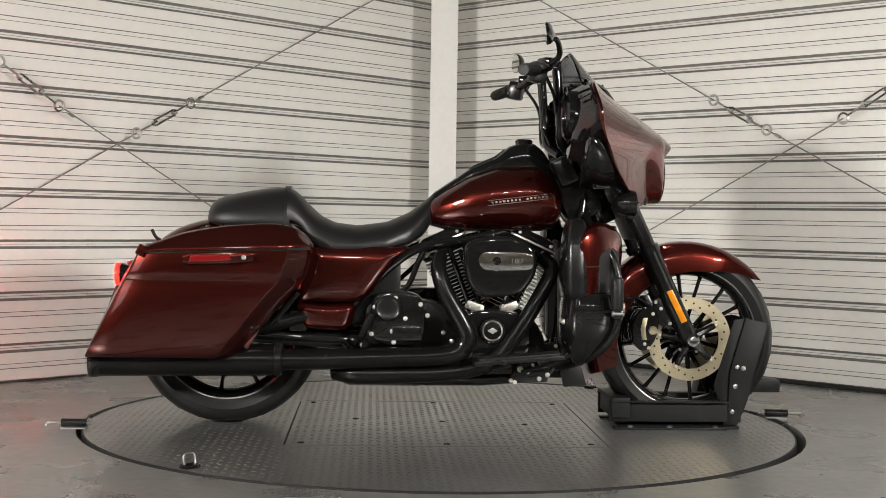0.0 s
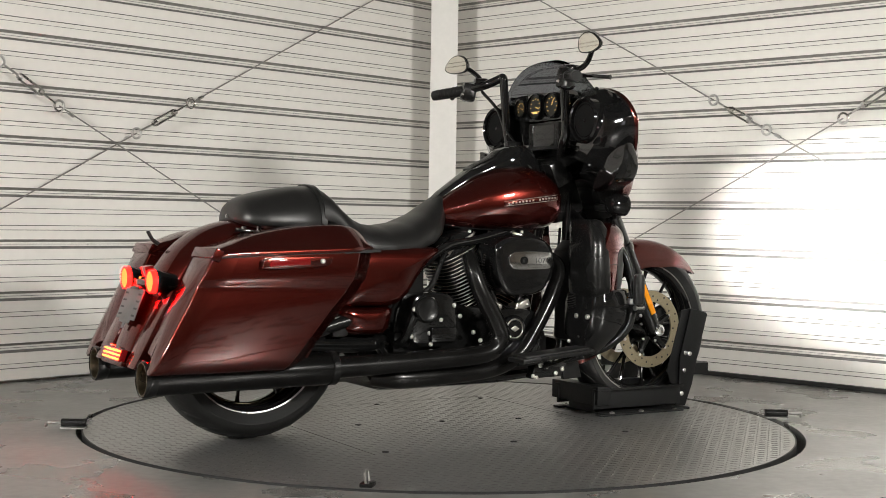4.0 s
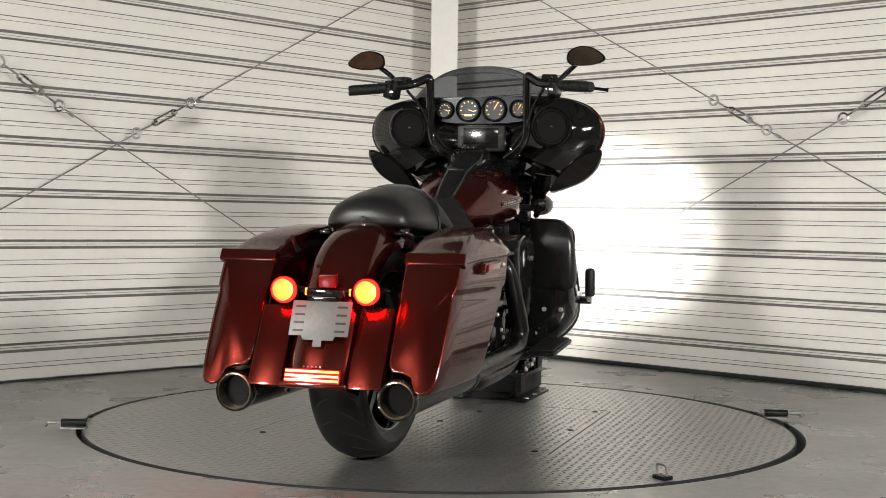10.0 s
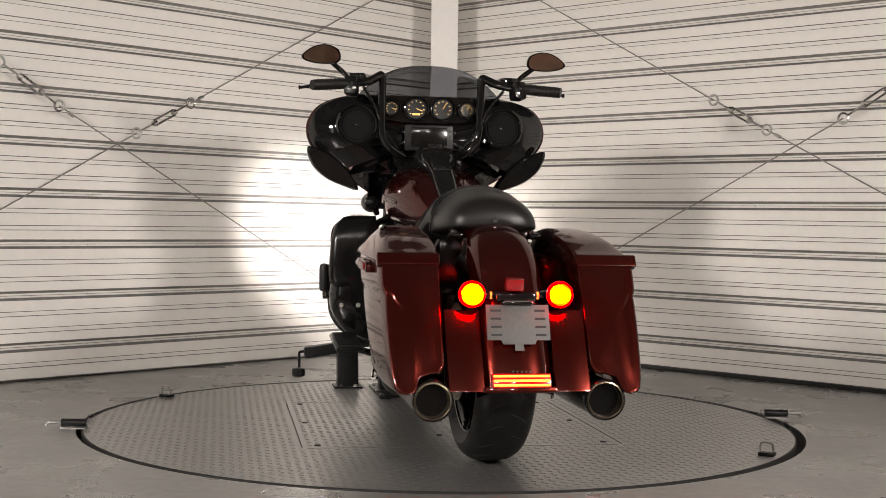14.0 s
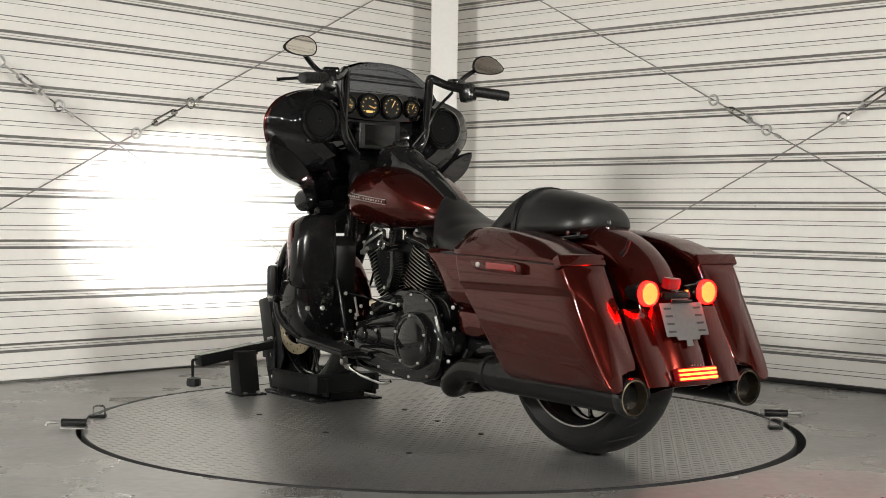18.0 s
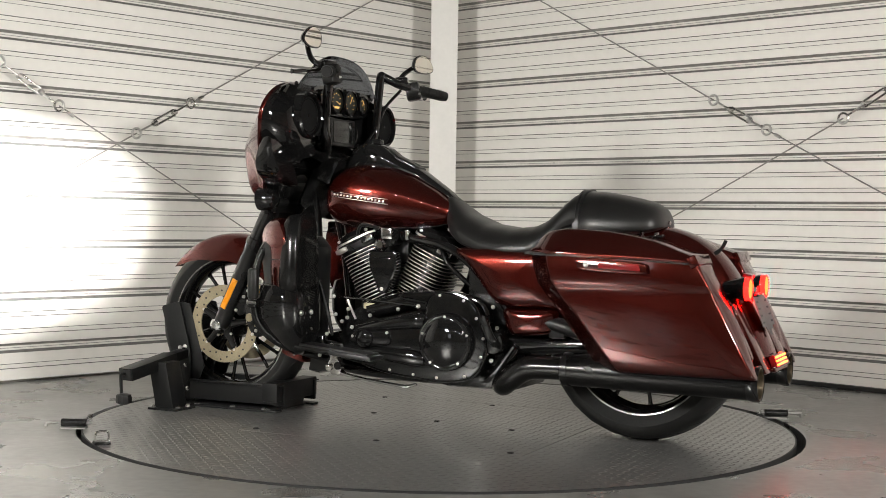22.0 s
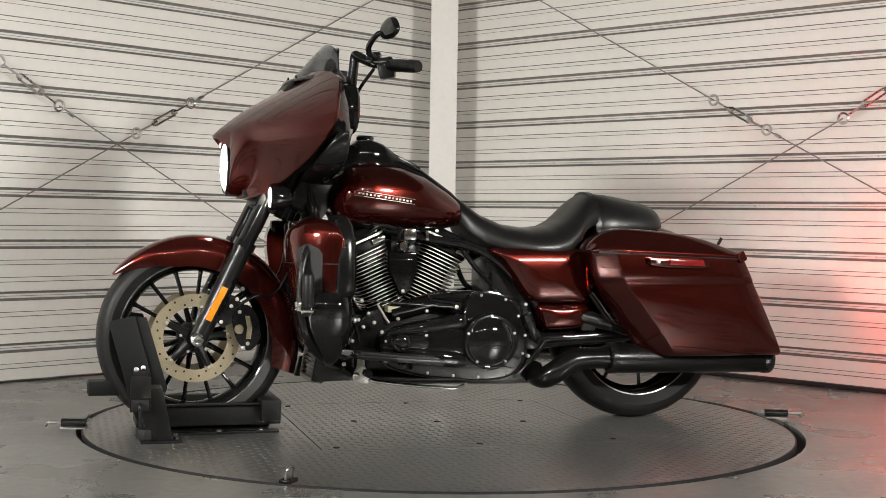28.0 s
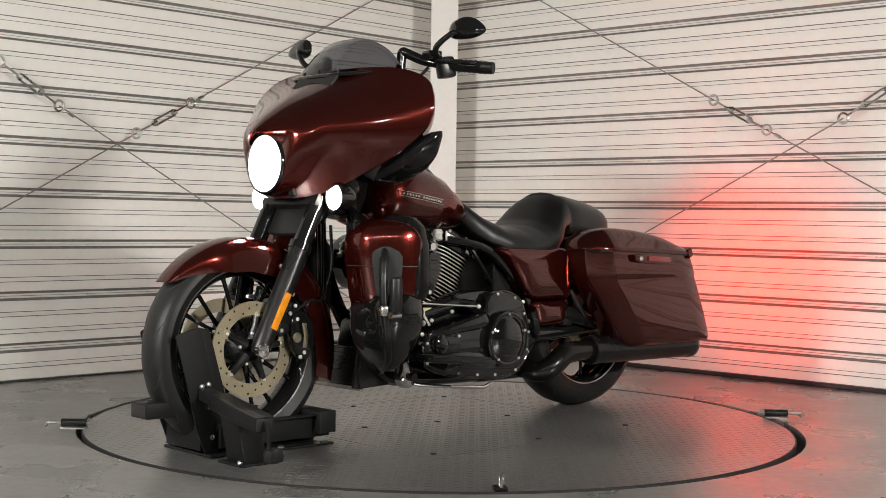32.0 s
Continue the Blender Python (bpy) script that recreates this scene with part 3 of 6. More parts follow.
# --- wheels ---
def wheel(name, c, r, width, rim_r, n_spokes, hub_r, label):
    w = part(name, lathe([(rim_r + 0.014, -width * 0.38), (rim_r + 0.006, -width * 0.385), (rim_r - 0.006, -width * 0.33), (rim_r - 0.02, -width * 0.14), (rim_r - 0.02, width * 0.14), (rim_r - 0.006, width * 0.33), (rim_r + 0.006, width * 0.385), (rim_r + 0.014, width * 0.38), (rim_r + 0.004, width * 0.3), (rim_r + 0.004, -width * 0.3)], c, "y", 72, True), M_BLACK, bike, label)
    prof = []
    for k in range(21):
        a = math.pi * k / 20
        prof.append((rim_r + 0.008 + (r - rim_r - 0.008) * math.sin(a) ** 0.5, -width / 2 * math.cos(a) * (1.0 if 0 < k < 20 else 0.78)))
    tyre = part("tyre", lathe(prof, c, "y", 120, True), M_RUBBER, w, "black rubber tyre")
    grooves = 26
    for k in range(grooves):
        for s in (1, -1):
            pts = []
            for i in range(6):
                f = i / 5
                b = math.pi / 2 + s * (0.12 + 0.8 * f)
                rr = rim_r + 0.008 + (r - rim_r - 0.008) * math.sin(b) ** 0.5 - 0.0012
                a = 2 * math.pi * (k + (0.5 if s > 0 else 0)) / grooves + 0.16 * f * f + 0.05 * f
                pts.append(Vector(c) + Vector((rr * math.cos(a), -width / 2 * math.cos(b), rr * math.sin(a))))
            part("tread_groove", tube(pts, [0.0016, 0.0026, 0.0014], 6, 2), M_GAP, tyre)
    for k in (-1, 1):
        part("rim_lip", lathe([(rim_r + 0.0045, k * width * 0.386), (rim_r + 0.008, k * width * 0.394), (rim_r + 0.0125, k * width * 0.394), (rim_r + 0.0145, k * width * 0.384)], c, "y", 72, True), M_LIP, w, "machined bright rim lip")
    part("hub", lathe([(hub_r * 0.7, -0.075), (hub_r, -0.06), (hub_r + 0.014, -0.035), (hub_r + 0.014, 0.035), (hub_r, 0.06), (hub_r * 0.7, 0.075)], c, "y", 32), M_SATIN, w)
    for k in range(n_spokes):
        a = 2 * math.pi * (k + 0.3) / n_spokes
        d = Vector((math.cos(a), 0, math.sin(a)))
        y = Vector((0, 0.03 if k % 2 else -0.03, 0))
        part("spoke", tube([c + d * hub_r + y, c + d * (hub_r + rim_r) / 2 + y * 0.7, c + d * (rim_r - 0.03) + y * 0.5, c + d * (rim_r - 0.012) + y * 0.4], [0.011, 0.0065, 0.007, 0.012], 8, 3), M_BLACK, w)
    return w


rear_wheel = wheel("rear_wheel", RW, 0.328, 0.18, 0.232, 10, 0.05, "gloss black cast rear wheel")
front_wheel = wheel("front_wheel", FW, 0.32, 0.13, 0.243, 16, 0.04, "gloss black cast front wheel with thin spokes")


def rotor(c, s, y, r0, r1, holes, parent):
    """A drilled brake rotor on a black carrier, outside face at y."""
    ob = part("brake_rotor", lathe([(r0, s * (y - 0.005)), (r0, s * y), (r1, s * y), (r1, s * (y - 0.005))], c, "y", 72, True), M_ROTOR, parent, "drilled bare steel brake rotor")
    # Raised black discs stand in for the shade inside the rotor's holes.
    for k in range(holes):
        a = 2 * math.pi * k / holes
        rr = r1 + (r0 - r1) * (0.25 + 0.25 * (k % 3))
        p = Vector(c) + Vector((rr * math.cos(a), s * (y + 0.0004), rr * math.sin(a)))
        part("dark_hole_disc", lathe([(0.0038, -0.0006), (0.0038, 0.0), (0.0005, 0.0)], p, "y", 8), M_GAP, ob)
    for k in range(5):
        a = 2 * math.pi * k / 5 + 0.5
        d = Vector((math.cos(a), 0, math.sin(a)))
        q = Vector((0, s * (y - 0.004), 0))
        part("carrier_arm", tube([c + d * 0.03 + q, c + d * 0.07 + q, c + d * (r1 - 0.004) + q], [0.02, 0.012, 0.011], 10, 2), M_SATIN, ob)
        lug = c + d * (r1 + 0.001)
        part("lug", lathe([(0.014, s * (y - 0.004)), (0.014, s * (y + 0.001)), (0.006, s * (y + 0.002))], lug, "y", 12), M_ROTOR, ob)
        cap_bolt(ob, lug.x, s * (y + 0.003), lug.z, 0.006)
    return ob


for s in (1, -1):
    rotor(FW, s, 0.088, 0.148, 0.106, 30, front_wheel)
rotor(RW, 1, 0.1, 0.146, 0.1, 24, rear_wheel)
for s in (1, -1):
    part("axle_nut", lathe([(0.022, s * 0.13), (0.022, s * 0.15), (0.014, s * 0.154), (0.006, s * 0.152)], FW, "y", 12), M_CHROME, front_wheel, "chrome axle nut")
    for k in range(5):
        a = 2 * math.pi * k / 5 + 0.2
        cap_bolt(front_wheel, FW.x + 0.05 * math.cos(a), s * 0.095, FW.z + 0.05 * math.sin(a), 0.006)

# --- saddlebags ---
LIDTOP = [(-1.024, 0.625), (-1.021, 0.629), (-1.014, 0.632), (-1.0, 0.636), (-0.95, 0.65), (-0.9, 0.664), (-0.8, 0.685), (-0.72, 0.696), (-0.62, 0.703), (-0.56, 0.703), (-0.51, 0.692), (-0.47, 0.662), (-0.448, 0.632)]
BAGFRONT = [(0.255, -0.7), (0.335, -0.633), (0.46, -0.53), (0.495, -0.492), (0.53, -0.47), (0.6, -0.45)]


def saddlebag():
    """The +y bag: cross-sections from its raked tail to its raked front."""
    sec = [(0.2, 0.6), (0.2, 0.45), (0.202, 0.33), (0.215, 0.308), (0.245, 0.305), (0.275, 0.295), (0.293, 0.268), (0.303, 0.257), (0.32, 0.253), (0.34, 0.258), (0.35, 0.27), (0.357, 0.3), (0.361, 0.35), (0.3635, 0.4), (0.365, 0.44), (0.3655, 0.49), (0.3645, 0.511), (0.3655, 0.518), (0.3705, 0.527), (0.372, 0.54), (0.372, 0.585), (0.371, 0.6)]
    rings = []
    for u, g in ((0.0, 0.0145), (0.0, 0.011), (0.002, 0.006), (0.007, 0.002), (0.016, 0.0), (0.15, 0.0), (0.35, 0.0), (0.55, 0.0), (0.75, 0.0), (0.852, 0.0), (0.86, 0.0), (0.868, 0.0), (0.972, 0.0), (0.989, 0.002), (0.997, 0.006), (1.0, 0.012), (1.0, 0.016)):
        ring = []
        for y, z in sec:
            y2 = y + (0.28 - y) / 0.086 * g if abs(y - 0.28) > 0.02 else y
            z2 = z + (g * 0.6 if z < 0.32 else 0) + (0.02 * u if z > 0.595 else 0)
            if y < 0.29 and u >= 0.45 and z < 0.32:
                z2 -= 0.03
            xr, xf = -1.19 + (z2 - 0.255) * 0.506, interp(BAGFRONT, z)
            front = max(0.0, u - 0.86) / 0.14 * 0.06
            ring.append((xr + (xf - xr) * u, y2 - (0.009 * (2 * u - 1) ** 2 + front * min(1.0, (y - 0.29) / 0.05) if y > 0.29 else 0), z2))
        rings.append(ring)
    domed = []
    for k in (0.06, 0.3, 0.55, 0.8):
        ring = []
        for x, y, z in rings[0]:
            y, z = 0.284 + (y - 0.284) * k, 0.44 + (z - 0.44) * k
            ring.append((-1.19 + (z - 0.255) * 0.506 - 0.013 * (1 - k * k), y, z))
        domed.append(ring)
    return loft(domed + rings)


def bag_lid():
    """A box lid: flat top, sloping outer facet, raked rear face."""
    rings = []
    stations = [-1.02, -1.02, -1.018, -1.013, -1.005] + [-0.97 + 0.05 * k for k in range(9)] + [-0.53, -0.5, -0.475, -0.46, -0.45, -0.446]
    for i, x in enumerate(stations):
        zt, f = interp(LIDTOP, x - 0.003), (x + 1.02) / 0.574
        z0 = 0.603 + 0.02 * f
        g = (0.0135, 0.01, 0.005, 0.0015, 0.0)[i] if i < 5 else ((0.014, 0.006, 0.001)[len(stations) - 1 - i] if i > len(stations) - 4 else 0.0)
        h, yk = zt - z0, 0.354 - 0.045 * math.sin(min(f * 1.6, 1.57))
        zf = z0 + min(h * 0.35, 0.016)
        sec = [(0.197, z0), (0.197, z0 + h * 0.75), (0.2, z0 + h * 0.92), (0.21, zt - 0.0005), (yk - 0.03, zt), (yk - 0.012, zt - 0.001), (yk - 0.002, zt - 0.004), (yk + 0.006, zt - 0.01)]
        for k in (0.35, 0.7):
            sec.append((yk + 0.006 + (0.369 - yk - 0.006) * k ** 0.8, zt - 0.01 + (zf - zt + 0.01) * k))
        sec += [(0.3695, zf), (0.3725, zf - 0.004), (0.3735, z0 + 0.003), (0.3725, z0)]
        rear = max(0.0, 1 - (x + 1.02) / 0.13)
        trim = max(0.0, x + 0.53) / 0.084 * 0.058
        sec = [(y - trim * min(1.0, max(0.0, (y - 0.24) / 0.12)), z) for y, z in sec]
        rings.append([(x + (z - z0) * 1.15 * rear, y + (0.285 - y) / 0.088 * g, z) for y, z in sec])
    return loft(rings)


for s in (1, -1):
    b1, b2 = saddlebag(), bag_lid()
    flip = (lambda bm: bm) if s > 0 else mirrored
    bag = part("saddlebag", flip(b1), M_PAINT, bike, "glossy burgundy hard saddlebag", smooth=45)
    top = part("lid", flip(b2), M_PAINT, bag, "burgundy hinged saddlebag lid", smooth=45)
    part("lid_seal", flip(plate([(-1.01, 0.5985), (-0.455, 0.618), (-0.455, 0.626), (-1.01, 0.606)], 0.21, 0.3685, 0)), M_PLASTIC, bag)
    hnd = part("latch", flip(plate(rounded([(-0.862, 0.578), (-0.845, 0.567), (-0.66, 0.575), (-0.636, 0.592), (-0.65, 0.606), (-0.84, 0.602)], 3), 0.36, 0.39, 0.005)), M_PAINT, bag, "burgundy lid latch")
    part("reflector", flip(plate([(-0.845, 0.575), (-0.71, 0.581), (-0.71, 0.6), (-0.838, 0.596)], 0.385, 0.3955, 0.002)), M_REDLENS, hnd, "red reflector on the latch")
    cap_bolt(hnd, -0.668, s * 0.393, 0.591, 0.009)
    part("rear_lip", flip(block((-1.0, 0.286, 0.609), (0.03, 0.178, 0.036), 0.006, (0, 27, 0), 3)), M_PAINT, top)
    brk = part("seat_bracket", flip(block((-0.79, 0.118, 0.676), (0.1, 0.034, 0.012), 0.004, (0, 6, 0))), M_BLACK, bike)
    for x in (-0.765, -0.815):
        part("nut", flip(lathe([(0.008, 0.676), (0.009, 0.69), (0.006, 0.694), (0.002, 0.694)], (x, 0.12, 0.004 if x > -0.8 else -0.001), "z", 12)), M_CHROME, brk, "chrome seat bracket nut")
    part("bag_rail", flip(tube([(-0.5, 0.19, 0.47), (-0.62, 0.19, 0.34), (-0.8, 0.19, 0.32), (-1.0, 0.185, 0.33)], 0.011, 10, 5)), M_BLACK, bike)

# --- rear fender, tail lights ---
SPINE = [(-0.52, 0.69), (-0.6, 0.71), (-0.72, 0.722), (-0.83, 0.712), (-0.93, 0.68), (-1.01, 0.622), (-1.07, 0.54), (-1.115, 0.45), (-1.16, 0.36), (-1.197, 0.262)]


def rear_fender():
    line = catmull([(x, 0, z) for x, z in SPINE], 4)
    rings = []
    for i, p in enumerate(line):
        t = (line[min(i + 1, len(line) - 1)] - line[max(i - 1, 0)]).normalized()
        out = Vector((t.z, 0, -t.x))
        f = i / (len(line) - 1)
        hw = 0.095 + 0.012 * f
        ring = []
        for k in range(21):
            a = math.pi * k / 20
            c = math.cos(a)
            ring.append(p + Vector((0, hw * math.copysign(abs(c) ** 0.8, c), 0)) + out * (0.085 * (math.sin(a) ** 0.75) - 0.085))
        for k in range(20, -1, -1):
            a = math.pi * k / 20
            c = math.cos(a)
            ring.append(p + Vector((0, (hw - 0.004) * math.copysign(abs(c) ** 0.8, c), 0)) + out * (0.081 * (math.sin(a) ** 0.75) - 0.087))
        rings.append(ring)
    return loft(rings)


fend = part("rear_fender", rear_fender(), M_PAINT, bike, "glossy burgundy stretched rear fender", smooth=50)
for s in (1, -1):
    flip = (lambda bm: bm) if s > 0 else mirrored
    part("filler_panel", flip(plate([(-1.195, 0.262), (-1.13, 0.262), (-1.034, 0.465), (-1.086, 0.478)], 0.098, 0.197, 0.006)), M_PAINT, fend, "burgundy filler panel")
part("fender_lip", block((-1.196, 0, 0.268), (0.012, 0.2, 0.018), 0.004, (0, 15, 0)), M_PAINT, fend)
bar = part("tail_bar", block((-1.19, 0, 0.29), (0.02, 0.165, 0.042), 0.004, (0, 18, 0)), M_REDLENS, bike, "red tail light strip unit")
for k in range(3):
    d = 0.0125 * (k - 1)
    part("led_strip", block((-1.19 + 0.309 * d - 0.0105, 0, 0.29 + 0.951 * d + 0.0034), (0.006, 0.156, 0.006), 0.001, (0, 18, 0), 1), M_BARGLOW, bar, "lit red-orange strip")
for k in range(-2, 3):
    part("rivet", lathe([(0.003, -1.193), (0.003, -1.197), (0.001, -1.198)], (0, 0.012 * k, 0.318), "x", 6), M_CHROME, bar)
part("signal_bar", tube([(-1.075, -0.093, 0.52), (-1.085, -0.05, 0.515), (-1.085, 0.05, 0.515), (-1.075, 0.093, 0.52)], 0.011, 10, 4), M_BLACK, bike, "black signal bracket")
part("bracket", block((-1.1, 0, 0.512), (0.03, 0.11, 0.022), 0.006), M_BLACK, bike)
part("centre_lens", block((-1.088, 0, 0.548), (0.03, 0.05, 0.034), 0.005, (0, -12, 0)), M_REDLENS, bike, "small red lens")
for s in (1, -1):
    sig = part("turn_signal", lathe([(0.012, -1.035), (0.021, -1.04), (0.026, -1.06), (0.034, -1.09), (0.0375, -1.1), (0.0375, -1.108), (0.035, -1.11), (0.0335, -1.1), (0.0215, -1.06), (0.0215, -1.044)], (0, s * 0.124, 0.521), "x", 28, True), M_BLACK, bike, "round rear signal lamp, lit red")
    # Glow is put into the cup itself so the opening looks bright from aside.
    part("cup", lathe([(0.0315, -1.12), (0.0305, -1.123), (0.03, -1.12), (0.0165, -1.065), (0.0136, -1.05), (0.001, -1.049)], (0, s * 0.124, 0.521), "x", 24, cap=False), M_CUP, sig)
    part("lens_ring", lathe([(0.0365, -1.104), (0.0365, -1.115), (0.0345, -1.122), (0.0312, -1.124), (0.0312, -1.119), (0.0335, -1.106)], (0, s * 0.124, 0.521), "x", 28, True), M_TAILGLOW, sig, "glowing red lens")
    for k in range(20):
        a = math.pi * k / 10
        part("lamp_bead", lathe([(0.0028, -1.1205), (0.0022, -1.1245), (0.0006, -1.1255)], (0, s * 0.124 + 0.0335 * math.cos(a), 0.521 + 0.0335 * math.sin(a)), "x", 8), M_TAILGLOW, sig)
    part("lamp_core", lathe([(0.0132, -1.0505), (0.0126, -1.053), (0.001, -1.055)], (0, s * 0.124, 0.521), "x", 20), M_TAILCORE, sig, "bright lamp core")
    part("marker", block((-1.088, s * 0.066, 0.517), (0.012, 0.006, 0.02), 0.002), M_SIGNALDIM, sig)
plt = part("plate_bracket", plate([(-0.088, -0.05), (-0.05, -0.05), (-0.045, -0.062), (0.045, -0.062), (0.05, -0.05), (0.088, -0.05), (0.088, 0.05), (0.04, 0.05), (0.034, 0.062), (-0.034, 0.062), (-0.04, 0.05), (-0.088, 0.05)], -0.0015, 0.0015, 0.0008, "x"), M_PLATE, bike, "bare grey licence plate bracket with slots")
plt.matrix_local = pose(-1.142, 0, 0.446, 0, 20, 0)
# Black bars laid on the uncut plate stand in for its shaded slots.
for s in (1, -1):
    for k in range(4):
        part("dark_slot_bar", block((-0.0016, s * 0.062, -0.036 + 0.023 * k), (0.001, 0.03, 0.006), 0.0), M_GAP, plt)
part("plate_tab", plate([(-0.013, -0.08), (0.013, -0.08), (0.012, -0.06), (-0.012, -0.06)], -0.001, 0.001, 0, "x"), M_PLATE, plt)
part("plate_lamp", block((-1.118, 0, 0.497), (0.03, 0.09, 0.01), 0.004), M_BLACK, bike)
part("antenna", tube([(-1.01, 0.128, 0.63), (-1.03, 0.13, 0.645), (-1.045, 0.133, 0.672)], [0.008, 0.006, 0.006], 8, 3), M_SATIN, bike, "short black antenna stub")

# --- exhaust ---
for s in (1, -1):
    y = s * 0.24
    muf = part("muffler", tube([(-1.15, y, 0.237), (-0.9, y, 0.24), (-0.62, y, 0.243), (-0.555, y, 0.244)], [0.053, 0.053, 0.053, 0.05], 28, 3), M_EXHAUST, bike, "matt black slip-on muffler")
    part("tip", lathe([(0.053, -1.148), (0.057, -1.165), (0.057, -1.182), (0.0545, -1.186), (0.0515, -1.183), (0.0495, -1.09), (0.002, -1.085)], (0, y, 0.237), "x", 32), M_BLACK, muf, "round black exhaust tip")
    part("inner_ring", lathe([(0.0508, -1.1835), (0.0475, -1.1845), (0.046, -1.179), (0.0445, -1.1), (0.0485, -1.1)], (0, y, 0.237), "x", 28, True), M_SLEEVE, muf, "heat-tinted steel inner sleeve")
    part("clamp", lathe([(0.051, -0.575), (0.055, -0.572), (0.055, -0.552), (0.05, -0.548)], (0, y, 0.244), "x", 28), M_SATIN, muf)
    part("hanger", block((-0.7, s * 0.21, 0.3), (0.05, 0.02, 0.05), 0.004), M_BLACK, muf)
part("rear_header_pipe", tube([(-0.02, -0.2, 0.6), (-0.025, -0.235, 0.55), (0.0, -0.25, 0.475), (0.055, -0.255, 0.38), (0.075, -0.255, 0.325), (0.045, -0.252, 0.28), (-0.03, -0.25, 0.263), (-0.2, -0.245, 0.255), (-0.4, -0.242, 0.248), (-0.56, -0.24, 0.244)], [0.025, 0.027, 0.03, 0.033, 0.034, 0.034, 0.034, 0.035, 0.035, 0.036], 20, 8), M_EXHAUST, bike, "matt black exhaust header")
part("front_header_pipe", tube([(0.34, -0.15, 0.6), (0.365, -0.19, 0.555), (0.32, -0.21, 0.46), (0.25, -0.215, 0.345), (0.19, -0.215, 0.265), (0.11, -0.215, 0.222), (0.0, -0.215, 0.203), (-0.17, -0.21, 0.196), (-0.3, -0.2, 0.194), (-0.37, -0.16, 0.2)], [0.025, 0.026, 0.027, 0.027, 0.028, 0.03, 0.03, 0.034, 0.036, 0.034], 20, 8), M_EXHAUST, bike, "matt black exhaust header")
part("crossover_pipe", tube([(-0.3, 0.1, 0.19), (-0.32, 0.2, 0.175), (-0.36, 0.235, 0.2), (-0.42, 0.24, 0.238), (-0.5, 0.24, 0.245), (-0.56, 0.24, 0.244)], [0.036, 0.038, 0.04, 0.04, 0.038, 0.038], 20, 6), M_EXHAUST, bike, "matt black exhaust elbow")
part("collector", block((-0.2, 0, 0.185), (0.3, 0.3, 0.08), 0.03), M_EXHAUST, bike)

# --- tank ---
TANK = [(-0.088, 0.02, 0.752, 0.727), (-0.075, 0.055, 0.768, 0.712), (-0.04, 0.088, 0.797, 0.7), (0.0, 0.112, 0.826, 0.69), (0.09, 0.15, 0.88, 0.684), (0.18, 0.173, 0.912, 0.682), (0.28, 0.187, 0.925, 0.684), (0.34, 0.187, 0.917, 0.687), (0.375, 0.175, 0.895, 0.695), (0.396, 0.155, 0.87, 0.707), (0.408, 0.12, 0.845, 0.73), (0.413, 0.06, 0.82, 0.76)]


def tank_y(x, z):
    """Half-width of the tank at a place on its side."""
    w = interp([(r[0], r[1]) for r in TANK], x)
    t = interp([(r[0], r[2]) for r in TANK], x)
    b = interp([(r[0], r[3]) for r in TANK], x)
    q = abs(z - (t + b) / 2) / ((t - b) / 2)
    return w * max(0.0, 1 - min(q, 1) ** 2.5) ** (1 / 2.5)


tank = part("fuel_tank", loft([sect(x, w, t, b, 2.5, 48) for x, w, t, b in TANK]), M_PAINT, bike, "glossy burgundy fuel tank", smooth=60)
for s in (1, -1):
    rows = []
    for k in range(13):
        f = k / 12
        x, z = 0.362 - 0.218 * f, 0.811 - 0.028 * f
        h = 0.0095 if 0 < k < 12 else 0.006
        ring = []
        for dz, o in ((-h, -0.003), (-h, 0.0015), (-h * 0.75, 0.003), (h * 0.75, 0.003), (h, 0.0015), (h, -0.003)):
            ring.append((x, s * (tank_y(x, z + dz) + o), z + dz))
        rows.append(ring)
    emb = part("tank_badge", loft(rows), M_PAINT, tank, "slim tank badge edged and marked in chrome")
    for dz in (-0.0085, 0.0085):
        part("badge_trim", tube([(0.362 - 0.218 * k / 8, s * (tank_y(0.362 - 0.218 * k / 8, 0.811 - 0.028 * k / 8 + dz) + 0.003), 0.811 - 0.028 * k / 8 + dz) for k in range(9)], 0.0013, 6, 2), M_ZINC, emb)
    for k in range(15):
        x = 0.345 - 0.0132 * k
        if k == 6:
            continue
        z = 0.811 - 0.028 * (0.362 - x) / 0.218
        part("badge_bar", block((x, s * (tank_y(x, z) + 0.0035), z), (0.0072, 0.002, 0.0066), 0.0005, (0, 7, 0), 1), M_ZINC, emb)
    part("seam", tube([(x, s * (tank_y(x, z) + 0.0005), z) for x, z in ((0.39, 0.7), (0.3, 0.694), (0.15, 0.692), (0.0, 0.7), (-0.06, 0.716))], 0.0035, 8, 4), M_BLACK, tank)
console = part("tank_console", loft([sect(x, w, t, b, 3.0, 28) for x, w, t, b in ((-0.06, 0.026, 0.795, 0.76), (-0.03, 0.034, 0.823, 0.78), (0.09, 0.046, 0.905, 0.85), (0.17, 0.052, 0.94, 0.88), (0.2, 0.062, 0.965, 0.88), (0.23, 0.074, 0.988, 0.88), (0.28, 0.08, 1.004, 0.88), (0.32, 0.076, 0.998, 0.88), (0.35, 0.066, 0.975, 0.87), (0.385, 0.052, 0.925, 0.85), (0.4, 0.04, 0.895, 0.84))]), M_BLACK, bike, "gloss black tank console", smooth=55)
part("fuel_door", loft([sect(x, w, t, b, 3.0, 24) for x, w, t, b in ((0.09, 0.03, 0.909, 0.9), (0.11, 0.036, 0.922, 0.9), (0.18, 0.038, 0.953, 0.93), (0.215, 0.034, 0.98, 0.95))]), M_SATIN, console)
